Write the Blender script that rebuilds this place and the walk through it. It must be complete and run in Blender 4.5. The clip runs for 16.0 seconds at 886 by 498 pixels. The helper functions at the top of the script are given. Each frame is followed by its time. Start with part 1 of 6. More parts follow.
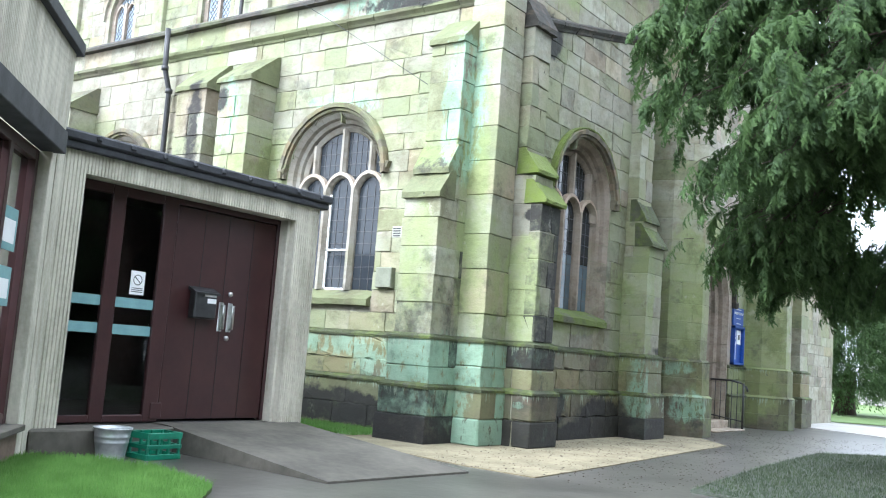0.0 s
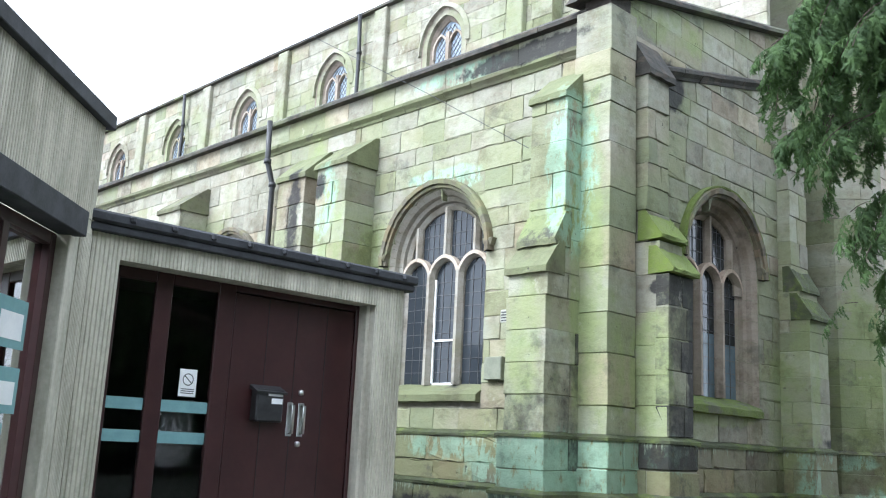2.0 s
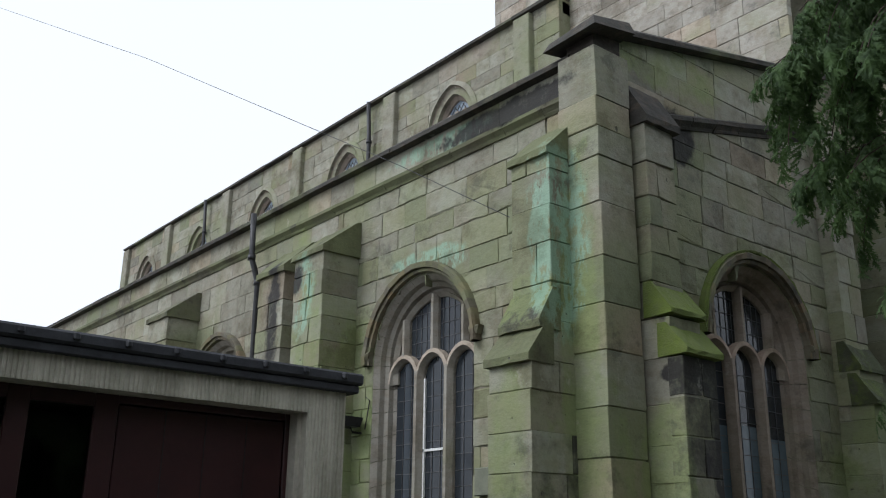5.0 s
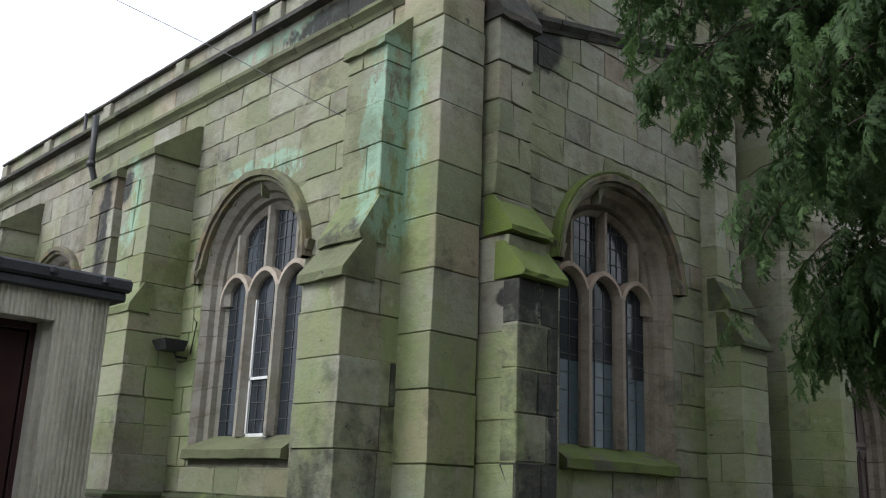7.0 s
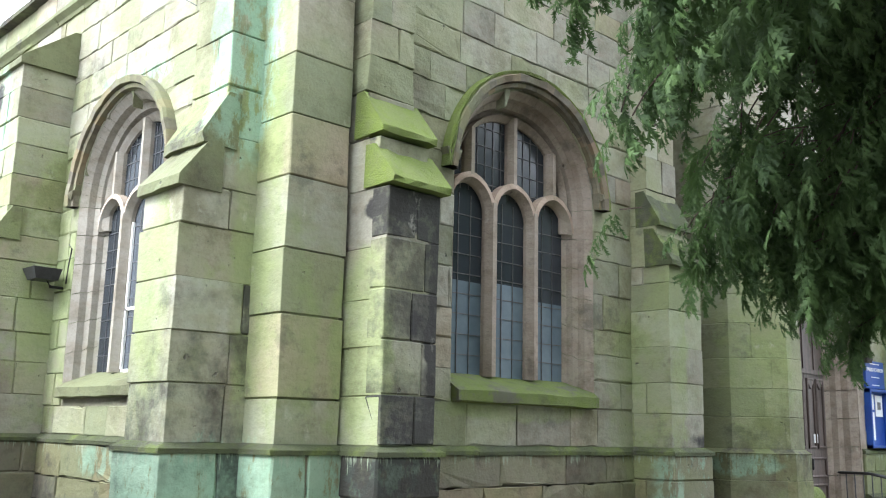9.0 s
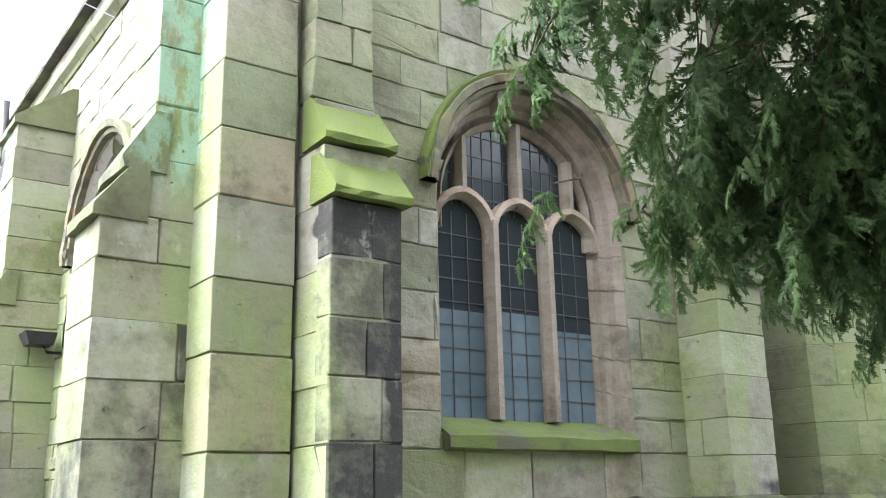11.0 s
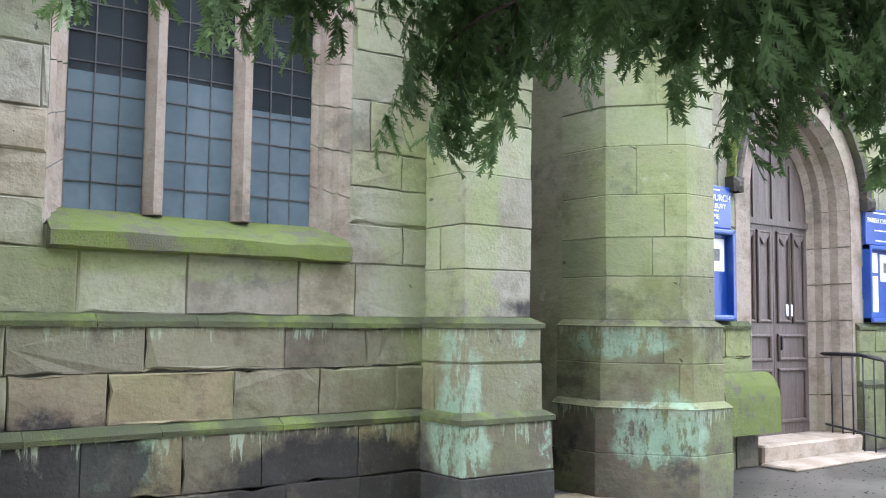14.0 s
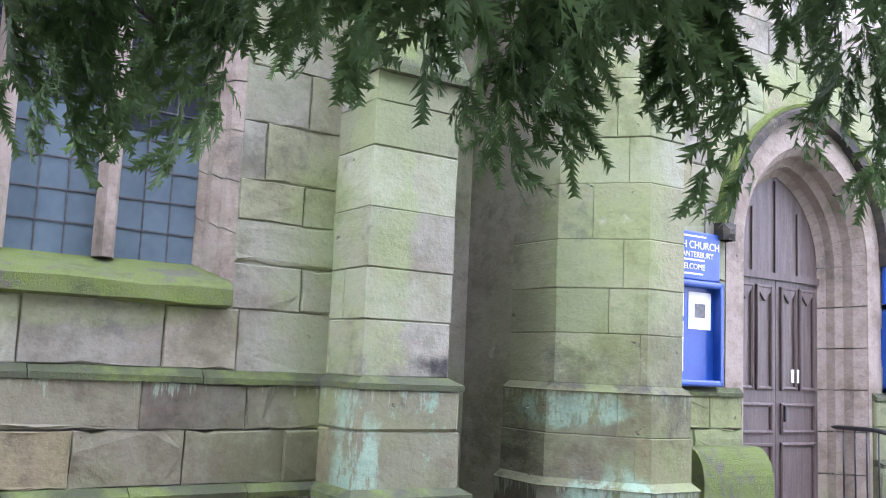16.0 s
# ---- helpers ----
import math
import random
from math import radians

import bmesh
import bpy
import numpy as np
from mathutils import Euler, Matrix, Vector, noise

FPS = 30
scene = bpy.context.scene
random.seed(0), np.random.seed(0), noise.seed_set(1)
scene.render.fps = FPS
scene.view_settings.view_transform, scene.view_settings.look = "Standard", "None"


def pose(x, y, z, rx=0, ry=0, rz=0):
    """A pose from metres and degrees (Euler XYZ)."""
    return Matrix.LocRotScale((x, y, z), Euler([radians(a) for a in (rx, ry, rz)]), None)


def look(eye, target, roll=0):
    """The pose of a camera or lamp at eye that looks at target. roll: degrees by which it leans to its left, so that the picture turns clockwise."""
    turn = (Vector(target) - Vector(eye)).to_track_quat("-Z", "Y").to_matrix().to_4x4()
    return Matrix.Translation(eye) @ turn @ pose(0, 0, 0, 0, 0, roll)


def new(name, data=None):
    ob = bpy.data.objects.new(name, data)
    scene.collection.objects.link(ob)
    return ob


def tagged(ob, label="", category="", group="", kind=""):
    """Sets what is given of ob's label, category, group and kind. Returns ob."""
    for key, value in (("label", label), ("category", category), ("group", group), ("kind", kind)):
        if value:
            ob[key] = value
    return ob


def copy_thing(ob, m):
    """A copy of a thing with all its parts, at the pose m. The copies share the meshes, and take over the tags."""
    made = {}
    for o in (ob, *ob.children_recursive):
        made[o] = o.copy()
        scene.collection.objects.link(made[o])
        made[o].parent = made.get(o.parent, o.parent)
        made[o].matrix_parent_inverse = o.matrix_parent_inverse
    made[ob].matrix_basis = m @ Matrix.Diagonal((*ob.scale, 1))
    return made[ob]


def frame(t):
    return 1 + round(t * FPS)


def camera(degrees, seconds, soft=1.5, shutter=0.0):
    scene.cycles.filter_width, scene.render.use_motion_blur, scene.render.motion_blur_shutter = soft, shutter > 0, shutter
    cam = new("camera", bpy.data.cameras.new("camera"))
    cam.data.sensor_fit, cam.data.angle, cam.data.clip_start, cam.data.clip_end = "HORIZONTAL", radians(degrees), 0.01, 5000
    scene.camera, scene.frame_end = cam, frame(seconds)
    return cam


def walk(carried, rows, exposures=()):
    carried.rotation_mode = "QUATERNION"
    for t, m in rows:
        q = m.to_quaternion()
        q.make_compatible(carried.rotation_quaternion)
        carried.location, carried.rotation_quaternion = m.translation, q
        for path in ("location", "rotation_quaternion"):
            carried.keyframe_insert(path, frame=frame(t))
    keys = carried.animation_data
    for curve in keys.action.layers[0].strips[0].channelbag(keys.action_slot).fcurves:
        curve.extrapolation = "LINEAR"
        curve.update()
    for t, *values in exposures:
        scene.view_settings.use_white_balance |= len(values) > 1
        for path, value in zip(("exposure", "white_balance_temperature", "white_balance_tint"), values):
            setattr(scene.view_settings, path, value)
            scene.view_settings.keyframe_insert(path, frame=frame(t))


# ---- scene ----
cam = camera(50.7, 16.0, soft=1.1)
PATH = [
    (0, (0.057, 0.198, 1.19), (-1.112, 1.805, 1.411), 4.4),
    (0.5, (-0.071, 0.691, 1.174), (-1.27, 2.255, 1.513), 3.6),
    (1, (-0.243, 1.027, 1.168), (-1.449, 2.568, 1.581), 2.4),
    (1.5, (-0.415, 1.45, 1.203), (-1.744, 2.885, 1.622), 3.0),
    (2, (-0.419, 1.834, 1.238), (-1.83, 3.192, 1.646), 2.8),
    (2.5, (-0.524, 2.163, 1.301), (-1.975, 3.485, 1.688), 6.4),
    (3, (-0.534, 2.585, 1.317), (-1.98, 3.897, 1.749), 2.8),
    (3.5, (-0.557, 2.873, 1.341), (-2.041, 4.114, 1.849), 0.7),
    (3.7, (-0.623, 3.014, 1.355), (-2.12, 4.229, 1.886), 2.0),
    (5.8, (-0.998, 4.506, 1.562), (-2.457, 5.705, 2.221), 0.2),
    (6, (-1.006, 4.697, 1.547), (-2.457, 5.899, 2.216), 0.5),
    (6.5, (-1.051, 5.1, 1.58), (-2.471, 6.357, 2.214), -1.0),
    (7, (-1.182, 5.467, 1.522), (-2.586, 6.799, 2.03), 2.2),
    (7.5, (-1.075, 5.914, 1.538), (-2.441, 7.31, 1.97), 1.7),
    (8, (-1.105, 6.255, 1.536), (-2.498, 7.628, 1.949), -1.5),
    (8.5, (-1.241, 6.627, 1.554), (-2.656, 7.985, 1.944), 0.9),
    (8.7, (-1.22, 6.759, 1.559), (-2.632, 8.124, 1.937), 1.2),
    (10.8, (-1.327, 8.375, 1.438), (-2.88, 9.521, 1.963), -0.3),
    (11, (-1.337, 8.575, 1.442), (-2.906, 9.701, 1.963), -1.2),
    (11.5, (-1.457, 9.008, 1.561), (-3.061, 10.146, 1.926), 0.9),
    (12, (-1.325, 9.502, 1.498), (-2.947, 10.606, 1.887), 1.7),
    (12.5, (-1.215, 10.025, 1.465), (-2.827, 11.175, 1.745), 2.0),
    (13, (-1.296, 10.421, 1.474), (-2.918, 11.58, 1.629), 0.5),
    (13.5, (-1.382, 10.843, 1.47), (-3.0, 12.005, 1.65), 0.1),
    (14, (-1.4, 11.219, 1.413), (-2.998, 12.412, 1.565), 0.6),
    (14.5, (-1.447, 11.573, 1.397), (-3.072, 12.736, 1.474), 0.0),
    (15, (-1.513, 11.889, 1.34), (-3.185, 12.985, 1.395), 3.2),
    (15.5, (-1.569, 12.239, 1.412), (-3.242, 13.332, 1.481), 4.0),
    (16, (-1.601, 12.551, 1.507), (-3.263, 13.635, 1.757), 2.5),
]
EXPOSURES = [(0, 1.08, 5600, 9), (1.0, 0.88, 5600, 9), (2.0, 0.68, 5600, 9), (3.5, 0.37, 5600, 9), (4.6, -0.6, 5800, 11), (5.6, -1.4, 6050, 11), (6.5, -1.4, 6050, 11), (7.0, -0.6, 6000, 11), (7.6, 0.7, 5950, 11),
             (8.5, 1.08, 5950, 11), (10.8, 1.55, 5950, 13), (12.0, 1.7, 5900, 17), (13.0, 1.92, 5850, 18), (14.5, 2.05, 5680, 20), (16, 2.08, 5500, 29)]
walk(cam, [(t, look(eye, target, roll)) for t, eye, target, roll in PATH], EXPOSURES)

# ---- world and sun: bright overcast ----
world = bpy.data.worlds.new("overcast_sky")
scene.world = world
world.use_nodes = True
wn, wl = world.node_tree.nodes, world.node_tree.links
sky = wn.new("ShaderNodeTexSky")
sky.sky_type, sky.sun_disc = "NISHITA", False
sky.sun_elevation, sky.sun_rotation = radians(44), radians(197)
sky.dust_density, sky.ozone_density = 4.0, 0.5
pale = wn.new("ShaderNodeHueSaturation")
pale.inputs["Saturation"].default_value = 0.22
cloud = wn.new("ShaderNodeMix")
cloud.data_type = "RGBA"
cloud.inputs["Factor"].default_value = 0.55
cloud.inputs["B"].default_value = (23, 23.6, 24, 1)
wl.new(sky.outputs[0], pale.inputs["Color"])
wl.new(pale.outputs[0], cloud.inputs["A"])
wl.new(cloud.outputs["Result"], wn["Background"].inputs["Color"])
wn["Background"].inputs["Strength"].default_value = 0.15
sun = new("sun", bpy.data.lights.new("sun", "SUN"))
sun.data.energy, sun.data.angle, sun.data.color = 2.7, radians(20), (1.0, 0.98, 0.94)
sun.matrix_world = look((-3, -10, 10), (0, 0, 0))


# ---- materials ----
def material(name, rough=0.8, metal=0.0, colour=(0.5, 0.5, 0.5)):
    m = bpy.data.materials.new(name)
    m.use_nodes = True
    b = m.node_tree.nodes["Principled BSDF"]
    b.inputs["Roughness"].default_value, b.inputs["Metallic"].default_value = rough, metal
    b.inputs["Base Color"].default_value = (*colour, 1)
    return m


class Net:
    """Short hands for building a node tree."""

    def __init__(self, m):
        self.m, self.n, self.l = m, m.node_tree.nodes, m.node_tree.links
        self.b = self.n["Principled BSDF"]
        self.pos = self.n.new("ShaderNodeNewGeometry").outputs["Position"]

    def put(self, sock, value):
        if isinstance(value, (int, float)):
            sock.default_value = value
        elif isinstance(value, tuple):
            sock.default_value = (*value, 1) if len(sock.default_value) == 4 else value
        else:
            self.l.new(value, sock)

    def noise(self, scale, detail=3.0, rough=0.55, at=None, stretch=None):
        t = self.n.new("ShaderNodeTexNoise")
        t.inputs["Scale"].default_value, t.inputs["Detail"].default_value, t.inputs["Roughness"].default_value = scale, detail, rough
        p = at if at is not None else self.pos
        if stretch:
            v = self.n.new("ShaderNodeVectorMath")
            v.operation = "MULTIPLY"
            self.l.new(p, v.inputs[0])
            v.inputs[1].default_value = stretch
            p = v.outputs[0]
        self.l.new(p, t.inputs["Vector"])
        return t.outputs["Fac"]

    def math(self, op, a, b=0.0, clamp=False):
        t = self.n.new("ShaderNodeMath")
        t.operation, t.use_clamp = op, clamp
        self.put(t.inputs[0], a)
        self.put(t.inputs[1], b)
        return t.outputs[0]

    def step(self, v, lo, hi):
        t = self.n.new("ShaderNodeMapRange")
        t.interpolation_type = "SMOOTHSTEP"
        self.put(t.inputs["Value"], v)
        t.inputs["From Min"].default_value, t.inputs["From Max"].default_value = lo, hi
        return t.outputs["Result"]

    def mix(self, f, a, b, how="MIX"):
        t = self.n.new("ShaderNodeMix")
        t.data_type, t.blend_type = "RGBA", how
        self.put(t.inputs["Factor"], f)
        self.put(t.inputs["A"], a)
        self.put(t.inputs["B"], b)
        return t.outputs["Result"]

    def ramp(self, v, *stops):
        t = self.n.new("ShaderNodeValToRGB")
        r = t.color_ramp
        while len(r.elements) < len(stops):
            r.elements.new(0.5)
        for e, (p, c) in zip(r.elements, stops):
            e.position, e.color = p, (*c, 1)
        self.l.new(v, t.inputs["Fac"])
        return t.outputs["Color"]

    def bump(self, height, strength, distance):
        t = self.n.new("ShaderNodeBump")
        t.inputs["Strength"].default_value, t.inputs["Distance"].default_value = strength, distance
        self.l.new(height, t.inputs["Height"])
        self.l.new(t.outputs[0], self.b.inputs["Normal"])

    def patch(self, centre, radii, rag):
        """A ragged stain round a place: 1 in the middle, 0 outside."""
        a = self.n.new("ShaderNodeVectorMath")
        a.operation = "SUBTRACT"
        self.l.new(self.pos, a.inputs[0])
        a.inputs[1].default_value = centre
        d = self.n.new("ShaderNodeVectorMath")
        d.operation = "DIVIDE"
        self.l.new(a.outputs[0], d.inputs[0])
        d.inputs[1].default_value = radii
        e = self.n.new("ShaderNodeVectorMath")
        e.operation = "LENGTH"
        self.l.new(d.outputs[0], e.inputs[0])
        return self.step(self.math("ADD", e.outputs["Value"], self.math("MULTIPLY", rag, 1.1)), 1.6, 1.25)

    def colour(self, c):
        self.put(self.b.inputs["Base Color"], c)


def both(net, patches, rag):
    out = None
    for centre, radii in patches:
        p = net.patch(centre, radii, rag)
        out = p if out is None else net.math("MAXIMUM", out, p)
    return out


# Weather marks on the church: soot, green-blue run-off and bright algae, each where it has grown.
SOOT = [((-6.9, 14.4, 0.3), (0.35, 1.0, 0.4)), ((-6.9, 12.6, 0.45), (0.35, 0.7, 0.45)), ((-9.5, 10.75, 0.3), (1.5, 0.4, 0.3)), ((-6.9, 12.2, 6.1), (0.3, 0.4, 0.4)), ((-8.3, 10.9, 6.5), (1.4, 0.25, 0.2)),
        ((-7.2, 15.9, 0.4), (0.6, 1.0, 0.8)), ((-6.9, 14.0, 0.1), (0.4, 2.4, 0.2)), ((-6.3, 15.75, 1.5), (0.25, 0.25, 0.12)), ((-12.9, 10.2, 4.9), (0.25, 0.3, 1.6)), ((-12.1, 10.2, 5.1), (0.2, 0.2, 0.35)), ((-6.37, 11.9, 2.4), (0.14, 0.17, 1.15)), ((-6.38, 11.62, 3.22), (0.14, 0.4, 0.22))]
RUNOFF = [((-7.3, 10.5, 4.7), (0.34, 0.5, 1.2)), ((-7.25, 10.5, 0.8), (0.42, 0.7, 0.75)), ((-9.4, 10.85, 4.95), (0.35, 0.2, 0.16)), ((-9.6, 10.9, 6.55), (1.2, 0.25, 0.14)), ((-8.6, 10.7, 1.0), (0.8, 0.3, 0.4)),
          ((-6.2, 11.4, 1.25), (0.35, 0.35, 0.3)), ((-6.4, 15.05, 0.75), (0.35, 0.3, 0.75)), ((-6.35, 17.1, 0.55), (0.5, 0.4, 0.32)),
          ((-6.7, 17.0, 1.25), (0.5, 0.4, 0.14)), ((-11.9, 10.2, 4.9), (0.3, 0.35, 0.7)), ((-9.9, 10.9, 5.05), (0.8, 0.2, 0.14)),
          ((-9.3, 10.85, 6.5), (0.6, 0.25, 0.16)), ((-6.8, 13.0, 0.6), (0.2, 0.35, 0.2)), ((-9.5, 10.7, 1.2), (0.9, 0.3, 0.22))]
SOOT += [((-6.64, 11.34, 3.92), (0.1, 0.14, 0.22)), ((-6.55, 11.34, 3.52), (0.12, 0.14, 0.18)), ((-6.55, 11.34, 3.2), (0.16, 0.14, 0.1))]
ALGAE = [((-7.2, 10.74, 3.4), (0.3, 0.2, 2.6)), ((-7.6, 10.3, 2.4), (0.35, 0.4, 1.0)), ((-11.8, 10.4, 3.2), (0.5, 0.5, 2.2)), ((-6.5, 15.3, 2.4), (0.4, 0.25, 1.2)), ((-6.6, 17.2, 2.6), (0.5, 0.5, 1.6)), ((-6.85, 10.8, 2.2), (0.3, 0.3, 1.1)), ((-6.6, 11.3, 2.1), (0.4, 0.2, 0.9)), ((-7.0, 15.2, 2.0), (0.5, 0.45, 1.0)),
         ((-12.9, 10.88, 4.8), (0.4, 0.25, 1.5)), ((-7.0, 12.0, 7.0), (0.4, 1.3, 0.4)), ((-6.6, 17.6, 0.5), (0.6, 0.6, 0.9)),
         ((-7.0, 19.0, 1.0), (0.4, 0.5, 0.6)), ((-7.0, 22.2, 0.9), (0.6, 1.2, 1.0)), ((-7.0, 23.0, 2.0), (0.9, 0.9, 2.2)),
         ((-11.3, 10.8, 3.0), (0.5, 0.4, 1.8)), ((-7.6, 10.3, 4.0), (0.5, 0.5, 0.35)), ((-6.9, 13.4, 1.75), (0.2, 1.2, 0.12)), ((-7.0, 20.3, 4.2), (0.3, 1.3, 0.5))]


def stone(name, tints, green=0.5, island=False, marks=True):
    m = material(name, 0.9)
    k = Net(m)
    if island:
        g = k.n.new("ShaderNodeNewGeometry")
        rand = g.outputs["Random Per Island"]
    else:
        rand = k.n.new("ShaderNodeObjectInfo").outputs["Random"]
    c = k.ramp(rand, *tints)
    tone = k.math("FRACT", k.math("MULTIPLY", rand, 13.7))
    c = k.mix(k.math("MULTIPLY", k.step(tone, 0.6, 1.0), 0.36), c, k.mix(1.0, c, (0.52, 0.5, 0.48), "MULTIPLY"))
    c = k.mix(k.math("MULTIPLY", k.step(tone, 0.16, 0.06), 0.45), c, k.mix(1.0, c, (1.12, 0.88, 0.74), "MULTIPLY"))
    mid, fine = k.noise(3.1, 5, 0.62), k.noise(38, 4, 0.6)
    strata = k.noise(5.0, 4, 0.6, stretch=(0.8, 0.8, 2.2))
    c = k.mix(k.step(mid, 0.4, 0.75), c, k.mix(1.0, c, (0.7, 0.66, 0.6), "MULTIPLY"))
    c = k.mix(k.math("MULTIPLY", k.step(strata, 0.48, 0.66), 0.22), c, (0.30, 0.22, 0.16))
    bed = k.noise(5.0, 6, 0.68, stretch=(0.9, 0.9, 1.4))
    c = k.mix(k.math("MULTIPLY", k.step(bed, 0.52, 0.66), 0.4), c, k.mix(1.0, c, (0.5, 0.49, 0.46), "MULTIPLY"))
    big = k.noise(0.55, 5, 0.62)
    g = k.math("ADD", big, k.math("MULTIPLY", rand, 0.22))
    g = k.math("MULTIPLY", k.step(g, 0.66 - 0.32 * green, 0.92 - 0.3 * green), 0.6)
    c = k.mix(g, c, k.mix(mid, (0.17, 0.22, 0.085), (0.37, 0.42, 0.21)))
    if marks:
        rag = k.noise(4.2, 5, 0.65)
        drip = k.noise(8.0, 7, 0.72, stretch=(1.0, 1.0, 0.42))
        a = both(k, ALGAE, rag)
        c = k.mix(k.math("MULTIPLY", a, k.math("ADD", 0.3, k.math("MULTIPLY", k.step(k.noise(1.9, 5, 0.65), 0.4, 0.6), 0.35))), c, k.mix(mid, (0.19, 0.26, 0.08), (0.40, 0.48, 0.20)))
        r = k.math("MULTIPLY", both(k, RUNOFF, rag), k.step(drip, 0.42, 0.52))
        c = k.mix(k.math("MULTIPLY", r, 0.78), c, k.mix(mid, (0.25, 0.47, 0.34), (0.50, 0.68, 0.55)))
        stain = k.n.new("ShaderNodeSeparateColor")
        k.l.new(k.n.new("ShaderNodeObjectInfo").outputs["Color"], stain.inputs[0])
        spread = k.noise(2.6, 6, 0.66)
        def stained(channel, lo, hi):
            amount = k.math("SUBTRACT", 1.0, stain.outputs[channel])
            return k.step(k.math("ADD", amount, k.math("MULTIPLY", k.math("SUBTRACT", spread, 0.5), 1.7)), lo, hi)
        r2_ = k.math("MULTIPLY", stained(1, 0.55, 0.68), k.step(drip, 0.36, 0.46))
        c = k.mix(k.math("MULTIPLY", r2_, 0.85), c, k.mix(mid, (0.25, 0.47, 0.34), (0.50, 0.68, 0.55)))
        own = k.math("ADD", 0.25, k.math("MULTIPLY", k.math("SUBTRACT", 1.0, stain.outputs[0]), 0.75))
        d = k.math("MAXIMUM", both(k, SOOT, rag), k.math("MULTIPLY", stained(0, 0.38, 0.85), own))
        d = k.math("MULTIPLY", d, k.math("ADD", 0.7, k.math("MULTIPLY", k.step(k.noise(6, 6, 0.7), 0.3, 0.62), 0.3)))
        c = k.mix(k.math("MINIMUM", k.math("MULTIPLY", d, 1.12), 0.93), c, (0.024, 0.023, 0.025))
        if tints in (DARK, MID):
            z = k.n.new("ShaderNodeSeparateXYZ")
            k.l.new(k.pos, z.inputs[0])
            for hi in (1.37, 0.72):
                short = k.math("MULTIPLY", k.math("SUBTRACT", hi, z.outputs["Z"]), 1.15)
                run = k.math("SUBTRACT", k.math("ADD", k.noise(26, 5, 0.7, stretch=(1, 1, 0.09)), k.math("MULTIPLY", k.noise(2.3, 4, 0.6), 0.45)), short)
                run = k.math("MULTIPLY", k.step(run, 0.70, 0.78), k.step(z.outputs["Z"], hi + 0.01, hi))
                c = k.mix(k.math("MULTIPLY", run, 0.7), c, (0.44, 0.54, 0.42))
    crack = k.step(k.math("ABSOLUTE", k.math("SUBTRACT", k.noise(1.3, 6, 0.65, stretch=(1.0, 1.0, 1.9)), 0.5)), 0.010, 0.003)
    c = k.mix(k.math("MULTIPLY", crack, 0.1), c, (0.05, 0.047, 0.04))
    grime = k.step(k.noise(0.95, 7, 0.72), 0.5, 0.66)
    c = k.mix(k.math("MULTIPLY", grime, 0.7), c, k.mix(1.0, c, (0.52, 0.48, 0.42), "MULTIPLY"))
    blot = k.step(k.noise(1.7, 6, 0.7), 0.56, 0.68)
    c = k.mix(k.math("MULTIPLY", blot, 0.9 if tints is DARK else 0.65 if tints is MID else 0.46), c, (0.075, 0.072, 0.062))
    pale_ = k.step(k.noise(2.6, 6, 0.72, stretch=(1, 1, 0.8)), 0.62, 0.72)
    c = k.mix(k.math("MULTIPLY", pale_, 0.2 if tints in (DARK, MID) else 0.45), c, (0.60, 0.59, 0.51))
    speck = k.step(k.noise(60, 2, 0.5), 0.66, 0.74)
    c = k.mix(k.math("MULTIPLY", speck, 0.35), c, (0.12, 0.11, 0.09))
    c = k.mix(k.math("MULTIPLY", k.step(fine, 0.35, 0.7), 0.35), k.mix(1.0, c, (0.82, 0.82, 0.82), "MULTIPLY"), c)
    k.colour(k.mix(1.0, c, (0.72, 0.71, 0.66) if tints in (DARK, MID) else (0.885, 0.88, 0.84), "MULTIPLY"))
    pits = k.step(k.noise(9.0, 3, 0.5), 0.72, 0.78)
    c_ = k.b.inputs["Base Color"].links[0].from_socket
    k.colour(k.mix(k.math("MULTIPLY", pits, 0.7), c_, (0.05, 0.045, 0.04)))
    h = k.math("ADD", k.math("MULTIPLY", fine, 0.2), k.math("ADD", k.math("MULTIPLY", strata, 0.4), mid))
    k.bump(k.math("SUBTRACT", h, k.math("MULTIPLY", pits, 0.6)), 0.7, 0.028)
    return m


TAN = ((0.0, (0.32, 0.31, 0.255)), (0.3, (0.42, 0.415, 0.345)), (0.55, (0.49, 0.485, 0.41)), (0.8, (0.43, 0.375, 0.315)), (1.0, (0.26, 0.26, 0.23)))
DARK = ((0.0, (0.10, 0.093, 0.075)), (0.35, (0.16, 0.15, 0.115)), (0.65, (0.22, 0.205, 0.16)), (0.86, (0.32, 0.22, 0.165)), (1.0, (0.08, 0.077, 0.07)))
MID = ((0.0, (0.20, 0.19, 0.15)), (0.35, (0.28, 0.26, 0.21)), (0.65, (0.33, 0.30, 0.23)), (0.86, (0.40, 0.27, 0.20)), (1.0, (0.17, 0.16, 0.14)))
PINK = ((0.0, (0.45, 0.37, 0.32)), (0.5, (0.52, 0.45, 0.39)), (1.0, (0.43, 0.345, 0.29)))
PALE = ((0.0, (0.45, 0.43, 0.385)), (0.5, (0.53, 0.50, 0.45)), (1.0, (0.60, 0.57, 0.51)))
STONE = stone("weathered_sandstone", TAN, 0.66)
STONE_FAR = stone("weathered_sandstone_far", TAN, 0.4, island=True)
STONE_TOWER = stone("tower_sandstone", PALE, 0.25, island=True, marks=False)
PLINTH = stone("plinth_sandstone", DARK, 0.62)
PLINTH_UP = stone("upper_plinth_sandstone", MID, 0.78)
